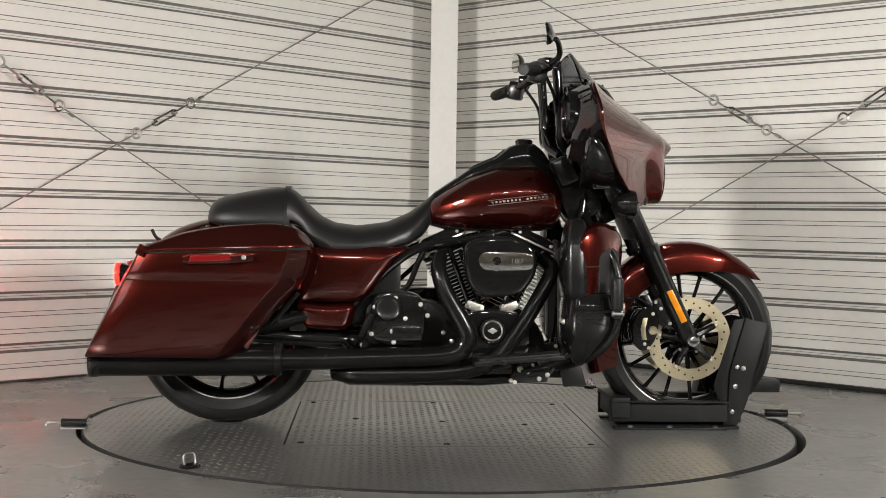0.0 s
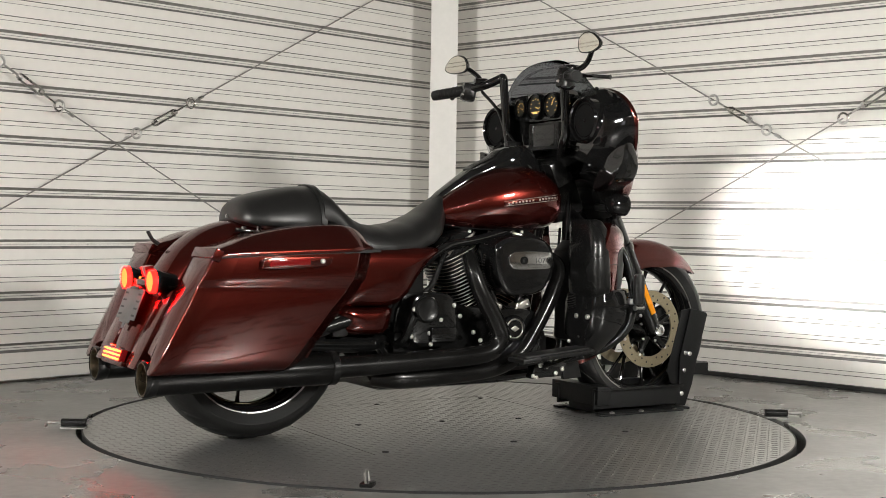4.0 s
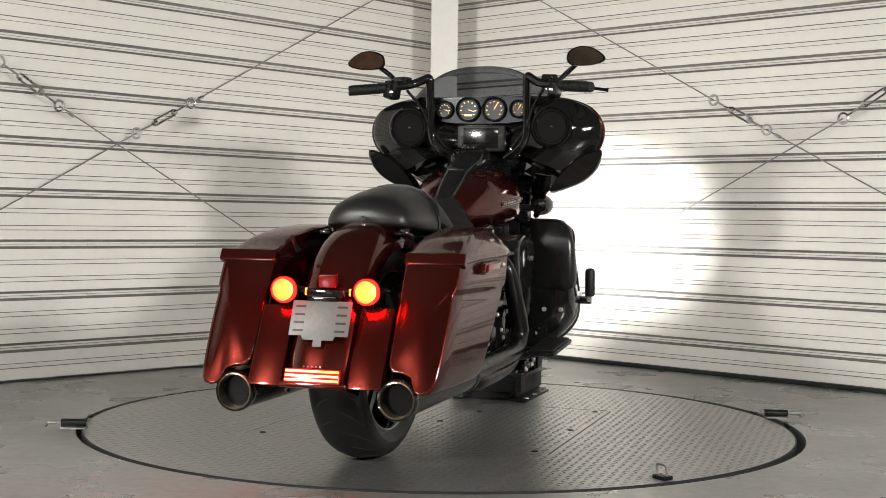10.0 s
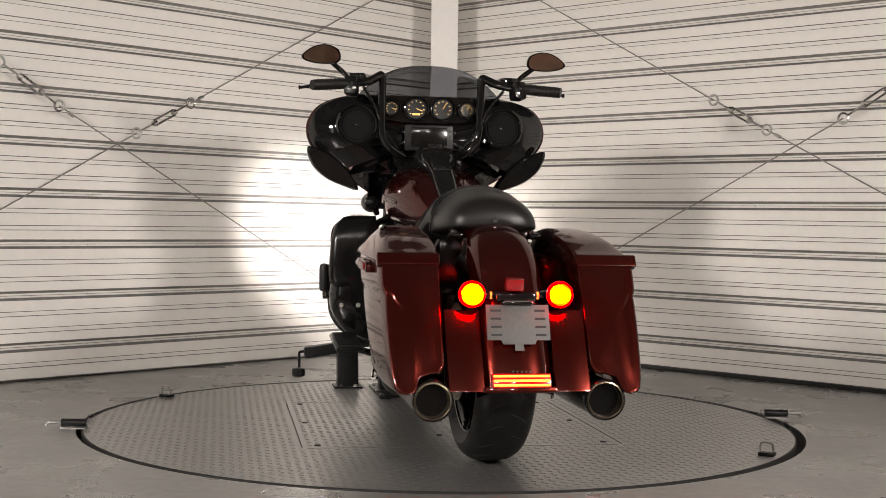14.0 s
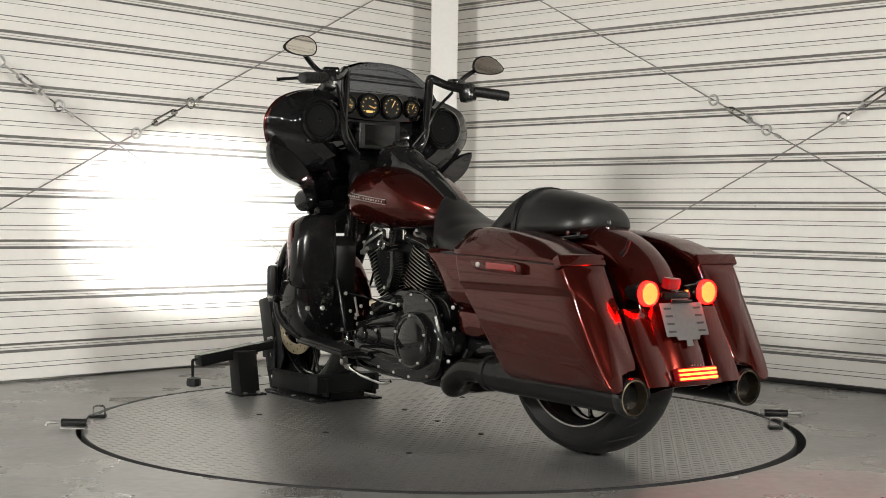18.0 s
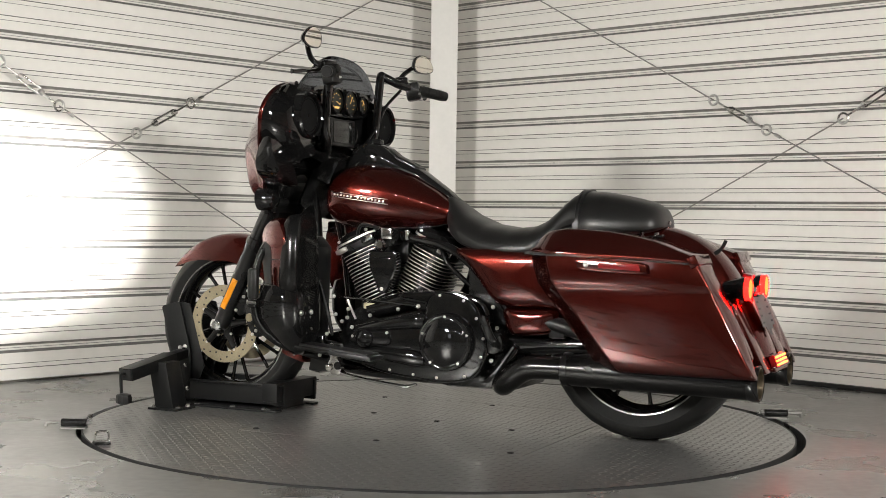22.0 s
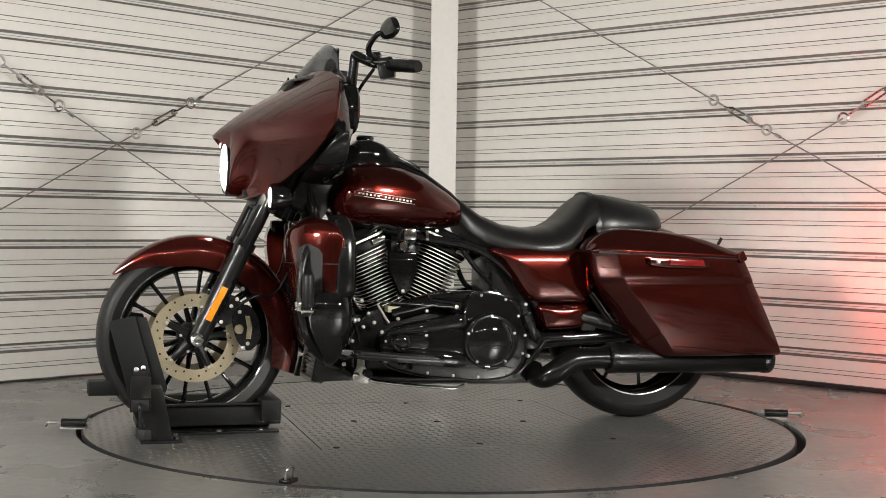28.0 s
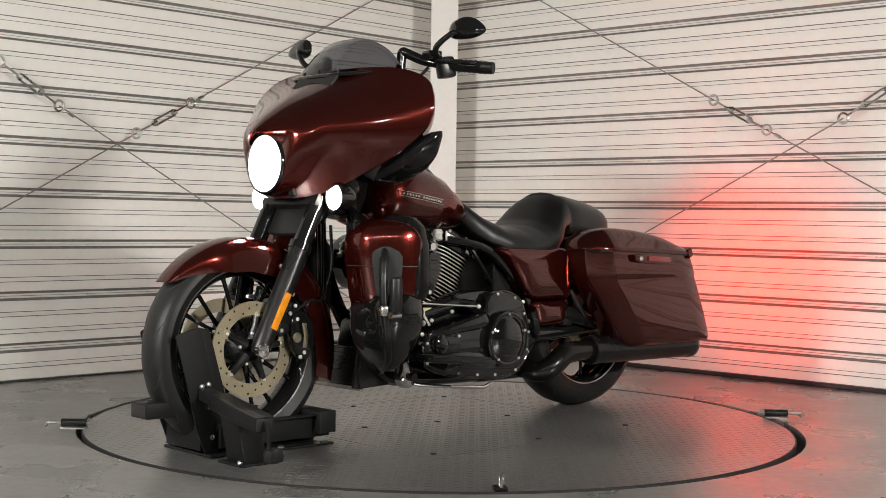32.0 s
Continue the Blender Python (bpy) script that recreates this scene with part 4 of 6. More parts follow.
part("ignition_knob", lathe([(0.03, 0.995), (0.032, 1.008), (0.026, 1.014), (0.004, 1.014)], (0.285, 0, 0), "z", 24), M_BLACK, console)

# --- seat ---
def dome(x, hw, zt, zb, p=2.2, n=40):
    """A cross-section with its widest line low down."""
    zc = zb + 0.14 * (zt - zb)
    ring = []
    for k in range(n):
        a = 2 * math.pi * k / n
        c, s = math.cos(a), math.sin(a)
        ring.append((x, hw * math.copysign(abs(c) ** (2 / p), c), zc + ((zt - zc) if s > 0 else (zc - zb)) * math.copysign(abs(s) ** (2 / p), s)))
    return ring


SEAT1 = [(-0.028, 0.045, 0.813, 0.74), (-0.04, 0.07, 0.81, 0.715), (-0.07, 0.108, 0.787, 0.668), (-0.12, 0.145, 0.748, 0.635), (-0.2, 0.178, 0.713, 0.611), (-0.3, 0.196, 0.699, 0.601), (-0.38, 0.197, 0.708, 0.6), (-0.43, 0.19, 0.731, 0.61), (-0.47, 0.178, 0.768, 0.645), (-0.5, 0.162, 0.8, 0.69), (-0.525, 0.154, 0.82, 0.7), (-0.545, 0.149, 0.829, 0.703)]
SEAT2 = [(-0.548, 0.144, 0.822, 0.67), (-0.56, 0.149, 0.829, 0.67), (-0.62, 0.15, 0.825, 0.674), (-0.68, 0.148, 0.815, 0.678), (-0.73, 0.144, 0.805, 0.683), (-0.765, 0.138, 0.796, 0.687), (-0.79, 0.128, 0.786, 0.692), (-0.808, 0.112, 0.772, 0.698), (-0.818, 0.088, 0.754, 0.704), (-0.823, 0.05, 0.735, 0.71)]
part("rider_seat", loft([dome(*[interp([(-r[0], r[k]) for r in SEAT1], -x) if k else x for k in range(4)], 2.55) for x in [SEAT1[0][0] - 0.012 * k for k in range(43)] + [-0.545]]), M_LEATHER, bike, "black vinyl rider seat", smooth=60)
pil = part("pillion_seat", loft([dome(x, w, t, b) for x, w, t, b in SEAT2]), M_LEATHER, bike, "black vinyl pillion seat", smooth=60)
part("seat_strap", loft([dome(x, 0.152, 0.835, 0.668) for x in (-0.536, -0.539, -0.553, -0.556)]), M_LEATHER, pil, "black grab strap", smooth=50)
part("seat_screw", lathe([(0.008, 0.718), (0.009, 0.728), (0.004, 0.732)], (-0.822, 0, 0), "z", 12), M_CHROME, pil)

# --- side covers, frame ---
for s in (1, -1):
    flip = (lambda bm: bm) if s > 0 else mirrored
    for nm, out, deep, lab in (("side_cover", [(-0.125, 0.624), (-0.2, 0.63), (-0.35, 0.632), (-0.49, 0.622), (-0.5, 0.54), (-0.505, 0.44), (-0.44, 0.435), (-0.32, 0.434), (-0.262, 0.46), (-0.21, 0.53), (-0.165, 0.585)], 0.2, "burgundy frame side cover"), ("lower_cover", [(-0.31, 0.43), (-0.4, 0.431), (-0.5, 0.431), (-0.495, 0.38), (-0.475, 0.346), (-0.36, 0.338), (-0.326, 0.352), (-0.312, 0.385)], 0.192, "burgundy lower side cover")):
        out = rounded(out, 4)
        ox, oz = sum(q[0] for q in out) / len(out), sum(q[1] for q in out) / len(out)
        part(nm, flip(loft([[(ox + (x - ox) * k, y, oz + (z - oz) * k) for x, z in out] for y, k in ((0.13, 1.0), (deep - 0.04, 1.0), (deep - 0.025, 0.985), (deep - 0.013, 0.945), (deep - 0.004, 0.87), (deep + 0.003, 0.72), (deep + 0.007, 0.45), (deep + 0.008, 0.15))])), M_PAINT, bike, lab, 60)
    part("seat_rail", flip(tube([(0.36, 0.04, 0.72), (0.1, 0.1, 0.66), (-0.1, 0.14, 0.62), (-0.25, 0.15, 0.5), (-0.33, 0.15, 0.4)], 0.016, 12, 6)), M_BLACK, bike)
    part("frame_rail", flip(tube([(0.5, 0.06, 0.85), (0.46, 0.1, 0.6), (0.43, 0.13, 0.3), (0.37, 0.13, 0.205), (0.2, 0.13, 0.176), (-0.18, 0.13, 0.172), (-0.26, 0.14, 0.2), (-0.34, 0.15, 0.3)], 0.018, 12, 6)), M_BLACK, bike, "black frame tube")
    part("shock", flip(tube([(-0.42, 0.17, 0.4), (-0.66, 0.17, 0.34)], 0.026, 14, 1)), M_SATIN, bike)
    part("swing_arm", flip(tube([(-0.3, 0.11, 0.3), (-0.5, 0.125, 0.31), (-0.77, 0.125, 0.328)], [0.035, 0.03, 0.03], 14, 4)), M_BLACK, bike)
part("inner_frame", block((-0.3, 0, 0.48), (0.3, 0.25, 0.26), 0.02), M_SATIN, bike)
part("battery_tray", block((-0.5, 0, 0.58), (0.28, 0.28, 0.18), 0.03), M_SATIN, bike)
for s in (1, -1):
    part("bag_support", block((-0.5, s * 0.17, 0.37), (0.06, 0.03, 0.07), 0.012), M_PLASTIC, bike)

# --- engine ---
case = part("crankcase", plate(rounded([(0.36, 0.26), (0.33, 0.36), (0.25, 0.42), (0.06, 0.42), (-0.05, 0.44), (-0.24, 0.46), (-0.28, 0.3), (-0.22, 0.16), (0.3, 0.16)], 3), -0.14, 0.12, 0.02), M_SATIN, bike, "satin black crankcase and gearbox")


def cylinder(base, top, name):
    """One finned cylinder with its head and rocker box."""
    b, t = Vector(base), Vector(top)
    up = (t - b).normalized()
    fwd = Vector((up.z, 0, -up.x))
    side = Vector((0, 1, 0))
    h = (t - b).length

    def ring(d, a, c, p=4.0, n=28):
        out = []
        for k in range(n):
            g = 2 * math.pi * k / n
            u, w = math.cos(g), math.sin(g)
            out.append(b + up * d + fwd * a * math.copysign(abs(u) ** (2 / p), u) + side * c * math.copysign(abs(w) ** (2 / p), w))
        return out
    cyl = part(name, loft([ring(0, 0.052, 0.062), ring(h, 0.056, 0.07)]), M_SATIN, bike, "black air-cooled cylinder with bright fin edges")
    n = 17
    for k in range(n):
        d = 0.012 + (h * 0.9 - 0.012) * k / (n - 1)
        g = 0.068 + 0.016 * min(k / 6, 1)
        fin = part("fin", loft([ring(d, g - 0.004, g + 0.012), ring(d + 0.0006, g, g + 0.016), ring(d + 0.0034, g, g + 0.016), ring(d + 0.004, g - 0.004, g + 0.012)]), M_SATIN, cyl, smooth=0)
        fin.data.materials.append(M_FIN)
        for f in fin.data.polygons:
            if abs(f.normal.dot(up)) < 0.3:
                f.material_index = 1
    part("head", loft([ring(h * 0.9, 0.08, 0.09), ring(h * 0.95, 0.088, 0.1), ring(h + 0.012, 0.088, 0.1)]), M_SATIN, cyl)
    box = part("rocker_box", loft([ring(h + 0.012, 0.084, 0.1, 5), ring(h + 0.016, 0.088, 0.104, 5), ring(h + 0.03, 0.088, 0.104, 5), ring(h + 0.05, 0.075, 0.092, 5), ring(h + 0.058, 0.06, 0.08, 5)]), M_BLACK, cyl, "gloss black rocker cover")
    part("rocker_trim", loft([ring(h + 0.02, 0.091, 0.107, 5), ring(h + 0.027, 0.091, 0.107, 5)]), M_FIN, box)
    for s in (1, -1):
        for a in (-0.06, 0.06):
            q = b + up * (h + 0.038) + fwd * a
            cap_bolt(box, q.x, s * 0.1, q.z, 0.0065)
        q = b + up * (h + 0.004)
        part("head_lug", block((q.x + fwd.x * 0.06, s * 0.1, q.z + fwd.z * 0.06), (0.045, 0.024, 0.016), 0.004, (0, -math.degrees(math.atan2(fwd.z, fwd.x)), 0)), M_FIN, box)
        part("head_lug", block((q.x - fwd.x * 0.055, s * 0.1, q.z - fwd.z * 0.055), (0.05, 0.024, 0.018), 0.004, (0, -math.degrees(math.atan2(fwd.z, fwd.x)), 0)), M_CHROME, box)
    return cyl


cylinder((0.205, 0, 0.405), (0.305, 0, 0.625), "front_cylinder")
cylinder((0.105, 0, 0.405), (0.005, 0, 0.625), "rear_cylinder")
part("manifold", block((0.155, 0, 0.61), (0.1, 0.14, 0.08), 0.02), M_SATIN, bike)
part("throttle_body", tube([(0.155, 0.13, 0.66), (0.155, 0.0, 0.66)], 0.03, 16, 1), M_SATIN, bike)
part("spark_box", block((0.155, 0.145, 0.672), (0.045, 0.02, 0.04), 0.006), M_CHROME, bike, "bright coil cover")
horn = part("horn_cover", plate([(0.232, 0.612), (0.124, 0.612), (0.121, 0.548), (0.15, 0.475), (0.166, 0.456), (0.19, 0.462), (0.229, 0.55)], 0.09, 0.142, 0.012, seg=3), M_BLACK, bike, "gloss black horn cover")
part("horn_ridge", block((0.177, 0.143, 0.585), (0.07, 0.006, 0.005), 0.002), M_BLACK, horn)
cap_bolt(horn, 0.176, 0.142, 0.475, 0.008)
part("coil_cap", lathe([(0.021, 0.13), (0.022, 0.155), (0.017, 0.162), (0.012, 0.158), (0.003, 0.158)], (0.178, 0, 0.632), "y", 24), M_CHROME, horn, "round chrome cap")
part("bracket_post", block((0.087, 0.12, 0.668), (0.012, 0.012, 0.036), 0.002), M_CHROME, horn)
cap_bolt(bike, 0.155, 0.12, 0.425, 0.01)
part("linkage_rod", tube([(0.318, 0.196, 0.446), (0.16, 0.2, 0.435), (-0.004, 0.204, 0.424)], 0.0032, 8, 2), M_CHROME, bike, "bright shift linkage rod")
part("linkage_rod", tube([(0.28, 0.2, 0.435), (0.26, 0.205, 0.4), (0.241, 0.21, 0.37)], 0.0042, 8, 2), M_ZINC, bike)
part("damper_rod", tube([(0.397, 0.2, 0.5), (0.365, 0.2, 0.4), (0.339, 0.2, 0.305)], [0.005, 0.009, 0.006], 10, 3), M_SATIN, bike)
part("maker_plate", plate(rounded([(0.199, 0.418), (0.195, 0.427), (0.16, 0.428), (0.125, 0.427), (0.121, 0.418), (0.125, 0.409), (0.16, 0.408), (0.195, 0.409)], 2), 0.157, 0.163, 0.001), M_FIN, bike, "small pale metal plate")
for s, x in ((1, 0.335), (1, 0.0)):
    cap_bolt(bike, x, 0.205, 0.446 if x > 0.1 else 0.424, 0.008)

prim = part("primary_cover", plate(rounded([(0.268, 0.298), (0.256, 0.234), (0.192, 0.205), (0.09, 0.185), (0.009, 0.176), (-0.09, 0.168), (-0.2, 0.185), (-0.252, 0.25), (-0.256, 0.33), (-0.24, 0.39), (-0.206, 0.446), (-0.13, 0.476), (-0.06, 0.472), (-0.033, 0.441), (-0.02, 0.398), (0.057, 0.386), (0.15, 0.37), (0.212, 0.354), (0.25, 0.33)], 3), 0.12, 0.212, 0.016, seg=3), M_BLACK, bike, "gloss black primary drive cover")
part("gasket_bead", tube([(x, 0.203, z) for x, z in ((0.264, 0.3), (0.254, 0.236), (0.19, 0.206), (0.09, 0.186), (0.0, 0.177), (-0.09, 0.17), (-0.2, 0.187), (-0.25, 0.25), (-0.254, 0.33), (-0.238, 0.39), (-0.205, 0.445), (-0.13, 0.474), (-0.06, 0.47))], 0.005, 8, 4), M_BLACK, prim)
part("derby_cover", lathe([(0.099, 0.205), (0.099, 0.232), (0.096, 0.237), (0.09, 0.239), (0.084, 0.237), (0.08, 0.238), (0.074, 0.243), (0.06, 0.2495), (0.04, 0.2545), (0.02, 0.257), (0.003, 0.2575)], (-0.117, 0, 0.308), "y", 64), M_BLACK, prim, "domed gloss black derby cover")
for k in range(5):
    a = 2 * math.pi * (k + 0.25) / 5
    cap_bolt(prim, -0.117 + 0.087 * math.cos(a), 0.242, 0.308 + 0.087 * math.sin(a), 0.0052)
part("upper_ridge", loft([sect(x, w, t, b, 2.4, 24, 0.206) for x, w, t, b in ((0.245, 0.005, 0.345, 0.325), (0.225, 0.014, 0.352, 0.325), (0.12, 0.022, 0.376, 0.335), (0.0, 0.028, 0.402, 0.345), (-0.025, 0.028, 0.404, 0.346), (-0.04, 0.01, 0.395, 0.35))]), M_BLACK, prim, smooth=60)
part("lower_ridge", loft([sect(x, w, t, b, 2.4, 24, 0.208) for x, w, t, b in ((0.23, 0.004, 0.262, 0.245), (0.2, 0.012, 0.27, 0.238), (0.08, 0.018, 0.275, 0.225), (0.0, 0.02, 0.272, 0.215), (-0.03, 0.012, 0.26, 0.22))]), M_BLACK, prim, smooth=60)
insp = part("inspection_cover", plate(rounded([(0.238, 0.309), (0.228, 0.326), (0.19, 0.331), (0.12, 0.329), (0.1, 0.305), (0.112, 0.283), (0.19, 0.278), (0.228, 0.288)], 3), 0.2, 0.222, 0.008, seg=3), M_BLACK, prim, "gloss black oblong inspection cover")
part("inspection_dome", lathe([(0.032, 0.215), (0.031, 0.228), (0.024, 0.234), (0.01, 0.236), (0.002, 0.236)], (0.198, 0, 0.304), "y", 28), M_BLACK, insp)
part("gear_boss", lathe([(0.042, 0.15), (0.042, 0.19), (0.036, 0.2), (0.02, 0.204), (0.003, 0.204)], (-0.278, 0, 0.311), "y", 28), M_SATIN, bike, "round satin black gearbox boss")
part("gear_cover", plate(rounded([(0.1, 0.455), (0.02, 0.475), (-0.11, 0.475), (-0.22, 0.455), (-0.26, 0.4), (-0.22, 0.36), (0.0, 0.4)], 3), 0.1, 0.175, 0.015), M_BLACK, bike, "black gearbox cover")
part("starter", tube([(0.02, 0.14, 0.45), (0.22, 0.14, 0.4)], [0.035, 0.03], 18, 1), M_BLACK, bike)
for x, z in ((-0.086, 0.465), (-0.175, 0.45), (-0.223, 0.392), (-0.249, 0.325), (-0.241, 0.262), (-0.183, 0.193), (-0.078, 0.182), (0.011, 0.188), (0.103, 0.199), (0.25, 0.242), (0.111, 0.328), (0.252, 0.309)):
    cap_bolt(prim, x, 0.214 if x < 0.105 or x > 0.2 else 0.223, z, 0.0058)
for x, z, y in ((0.262, 0.339, 0.2), (0.287, 0.371, 0.19), (0.201, 0.382, 0.18), (0.096, 0.408, 0.17), (-0.27, 0.25, 0.19), (0.344, 0.272, 0.2), (0.364, 0.31, 0.2), (0.392, 0.232, 0.2), (0.34, 0.38, 0.18), (0.3, 0.4, 0.16), (0.32, 0.355, 0.17), (-0.28, 0.3, 0.18), (-0.285, 0.36, 0.18), (-0.265, 0.43, 0.17), (0.46, 0.33, 0.2), (0.43, 0.36, 0.16)):
    cap_bolt(bike, x, y, z, 0.0075)

# right side of the engine
air = part("air_cleaner", plate(rounded([(0.058, 0.62), (0.085, 0.655), (0.15, 0.672), (0.23, 0.67), (0.29, 0.64), (0.308, 0.585), (0.3, 0.535), (0.255, 0.478), (0.18, 0.463), (0.115, 0.468), (0.072, 0.52)], 3), -0.25, -0.12, 0.02, seg=4), M_BLACK, bike, "gloss black air cleaner cover")
ins = part("badge_insert", plate(rounded([(0.108, 0.588), (0.118, 0.61), (0.15, 0.618), (0.27, 0.616), (0.293, 0.6), (0.293, 0.57), (0.268, 0.557), (0.15, 0.555), (0.12, 0.563)], 3), -0.256, -0.245, 0.003), M_CHROME, air, "polished silver badge plate")
part("badge_bolt", lathe([(0.014, -0.254), (0.014, -0.26), (0.009, -0.263), (0.002, -0.261)], (0.17, 0, 0.587), "y", 16), M_BLACK, ins)
text = bpy.data.curves.new("numerals", "FONT")
text.body, text.size, text.extrude, text.align_x, text.align_y = "107", 0.025, 0.0008, "CENTER", "CENTER"
holder = new("numerals_curve", text)
nums = new("numerals", bpy.data.meshes.new_from_object(holder))
bpy.data.objects.remove(holder)
nums.data.materials.clear()
nums.data.materials.append(M_PLATE)
nums.parent = ins
nums.matrix_local = pose(0.238, -0.2565, 0.586, 90, 0, 0) @ Matrix.Diagonal((1.25, 1, 1, 1))
nums["label"] = "engraved grey numerals"
cam_cover = part("cam_cover", plate(rounded([(0.29, 0.36), (0.25, 0.41), (0.1, 0.415), (0.05, 0.37), (0.05, 0.27), (0.1, 0.22), (0.24, 0.22), (0.29, 0.28)], 3), -0.2, -0.13, 0.015), M_BLACK, bike, "gloss black cam cover")
part("timer_cover", lathe([(0.047, -0.195), (0.047, -0.212), (0.042, -0.217), (0.034, -0.215), (0.003, -0.215)], (0.163, 0, 0.347), "y", 40), M_BLACK, cam_cover, "round black timer cover with bright ring")
part("ring", lathe([(0.036, -0.216), (0.033, -0.218), (0.03, -0.216), (0.033, -0.213)], (0.163, 0, 0.347), "y", 40, True), M_FIN, cam_cover)
part("emblem", plate([(0.145, 0.347), (0.163, 0.336), (0.181, 0.347), (0.163, 0.358)], -0.2185, -0.2145, 0.001), M_FIN, cam_cover)
for x, turn in ((0.105, 20), (0.225, -20)):
    lifter = part("lifter_block", block((x, -0.15, 0.425), (0.062, 0.05, 0.03), 0.006, (0, turn, 0)), M_FIN, bike, "bright tappet block")
    for d in (-0.018, 0.018):
        lean = -0.07 if x < 0.16 else 0.07
        part("pushrod_tube", tube([(x + d, -0.155, 0.43), (x + d + lean, -0.15, 0.62)], 0.0095, 10, 1), M_BLACK, lifter)
        cap_bolt(lifter, x + d, -0.177, 0.427, 0.006)
part("gearbox_side", plate(rounded([(-0.245, 0.45), (-0.2, 0.475), (-0.1, 0.47), (-0.07, 0.42), (-0.075, 0.32), (-0.12, 0.295), (-0.22, 0.3), (-0.255, 0.35)], 3), -0.21, -0.12, 0.014), M_BLACK, bike, "black gearbox side cover")
part("gearbox_boss", lathe([(0.045, -0.205), (0.045, -0.22), (0.038, -0.226), (0.03, -0.222), (0.003, -0.222)], (-0.195, 0, 0.42), "y", 28), M_SATIN, bike)
part("oil_filler", block((-0.13, -0.215, 0.335), (0.1, 0.02, 0.05), 0.008), M_BLACK, bike)
for x, z in ((-0.135, 0.385), (-0.06, 0.396), (-0.18, 0.341), (-0.174, 0.304), (-0.005, 0.339), (0.024, 0.31), (-0.17, 0.455), (-0.24, 0.423), (-0.25, 0.332), (-0.084, 0.434), (0.045, 0.255), (0.07, 0.4), (0.28, 0.4), (0.075, 0.33)):
    cap_bolt(bike, x, -0.212, z, 0.0085)
for x, z, r in ((0.257, 0.22, 0.012), (0.283, 0.21, 0.007), (0.225, 0.181, 0.008), (0.239, 0.175, 0.008), (0.322, 0.187, 0.009), (0.35, 0.201, 0.009), (0.325, 0.23, 0.008), (0.377, 0.3, 0.007), (0.3, 0.235, 0.006)):
    cap_bolt(bike, x, -0.245, z, r)
part("brake_pedal_mount", plate([(0.22, 0.17), (0.35, 0.175), (0.37, 0.22), (0.3, 0.25), (0.24, 0.24)], -0.24, -0.2, 0.006), M_BLACK, bike, "black brake pedal bracket")
for s in (1, -1):
    board = part("footboard", block((0.24, s * 0.33, 0.262), (0.3, 0.1, 0.016), 0.006, (0, -5, 0)), M_SATIN, bike, "black rider footboard with rubber pad")
    part("rubber_pad", block((0.24, s * 0.33, 0.272), (0.27, 0.085, 0.01), 0.003, (0, -5, 0)), M_RUBBER, board)
    part("board_arm", tube([(0.16, s * 0.2, 0.22), (0.2, s * 0.27, 0.235), (0.22, s * 0.33, 0.252)], 0.012, 10, 3), M_SATIN, board)
    part("pillion_peg", tube([(-0.3, s * 0.19, 0.3), (-0.28, s * 0.22, 0.33), (-0.25, s * 0.225, 0.4)], [0.014, 0.014, 0.016], 10, 4), M_SATIN, bike)
part("brake_lever", tube([(0.26, -0.25, 0.21), (0.38, -0.27, 0.25), (0.45, -0.3, 0.3)], 0.008, 10, 4), M_BLACK, bike)
lev = part("side_stand", tube([(0.3, 0.2, 0.178), (0.276, 0.21, 0.172), (0.18, 0.235, 0.162), (0.073, 0.25, 0.154), (0.018, 0.25, 0.15), (-0.019, 0.245, 0.16)], [0.008, 0.0065, 0.006, 0.006, 0.007, 0.005], 10, 5), M_CHROME, bike, "folded chrome side stand")
piv = part("stand_pivot", plate(rounded([(0.363, 0.193), (0.35, 0.222), (0.345, 0.268), (0.322, 0.268), (0.318, 0.225), (0.305, 0.2), (0.303, 0.167), (0.34, 0.165)], 2), 0.17, 0.2, 0.006), M_ZINC, lev, "cast zinc stand bracket")
part("pivot_bolt", lathe([(0.013, 0.199), (0.013, 0.208), (0.007, 0.212)], (0.35, 0, 0.192), "y", 12), M_ZINC, piv)
part("pivot_boss", tube([(0.31, 0.185, 0.2), (0.31, 0.215, 0.2)], 0.014, 14, 1), M_SATIN, piv)
part("shift_lever", tube([(0.33, 0.21, 0.27), (0.4, 0.25, 0.26), (0.46, 0.3, 0.3)], 0.007, 10, 4), M_BLACK, bike)
part("spark_wire", tube([(0.3, 0.1, 0.66), (0.26, 0.14, 0.7), (0.2, 0.12, 0.69)], 0.006, 8, 5), M_SATIN, bike)
part("wire_loom", tube([(-0.03, -0.1, 0.66), (-0.08, -0.13, 0.6), (-0.12, -0.12, 0.5), (-0.16, -0.1, 0.46)], 0.01, 10, 5), M_SATIN, bike)
part("wire_loom", tube([(-0.03, 0.1, 0.66), (-0.07, 0.13, 0.58), (-0.13, 0.12, 0.52), (-0.2, 0.1, 0.46)], 0.009, 10, 5), M_SATIN, bike)
cooler = part("oil_cooler", block((0.452, 0, 0.232), (0.03, 0.2, 0.13), 0.004, (0, -10, 0)), M_SATIN, bike, "black finned oil cooler in a grey frame")
for k in range(9):
    d = 0.0145 * (k - 4)
    part("cooler_fin", block((0.468 - 0.17 * d, 0, 0.235 + 0.985 * d), (0.008, 0.196, 0.003), 0, (0, -10, 0)), M_SATIN, cooler)
part("end_tank", block((0.454, -0.107, 0.232), (0.042, 0.014, 0.142), 0.004, (0, -10, 0)), M_CABLE, cooler, "grey cooler end tank")
part("end_tank", block((0.454, 0.107, 0.232), (0.042, 0.014, 0.142), 0.004, (0, -10, 0)), M_SATIN, cooler)
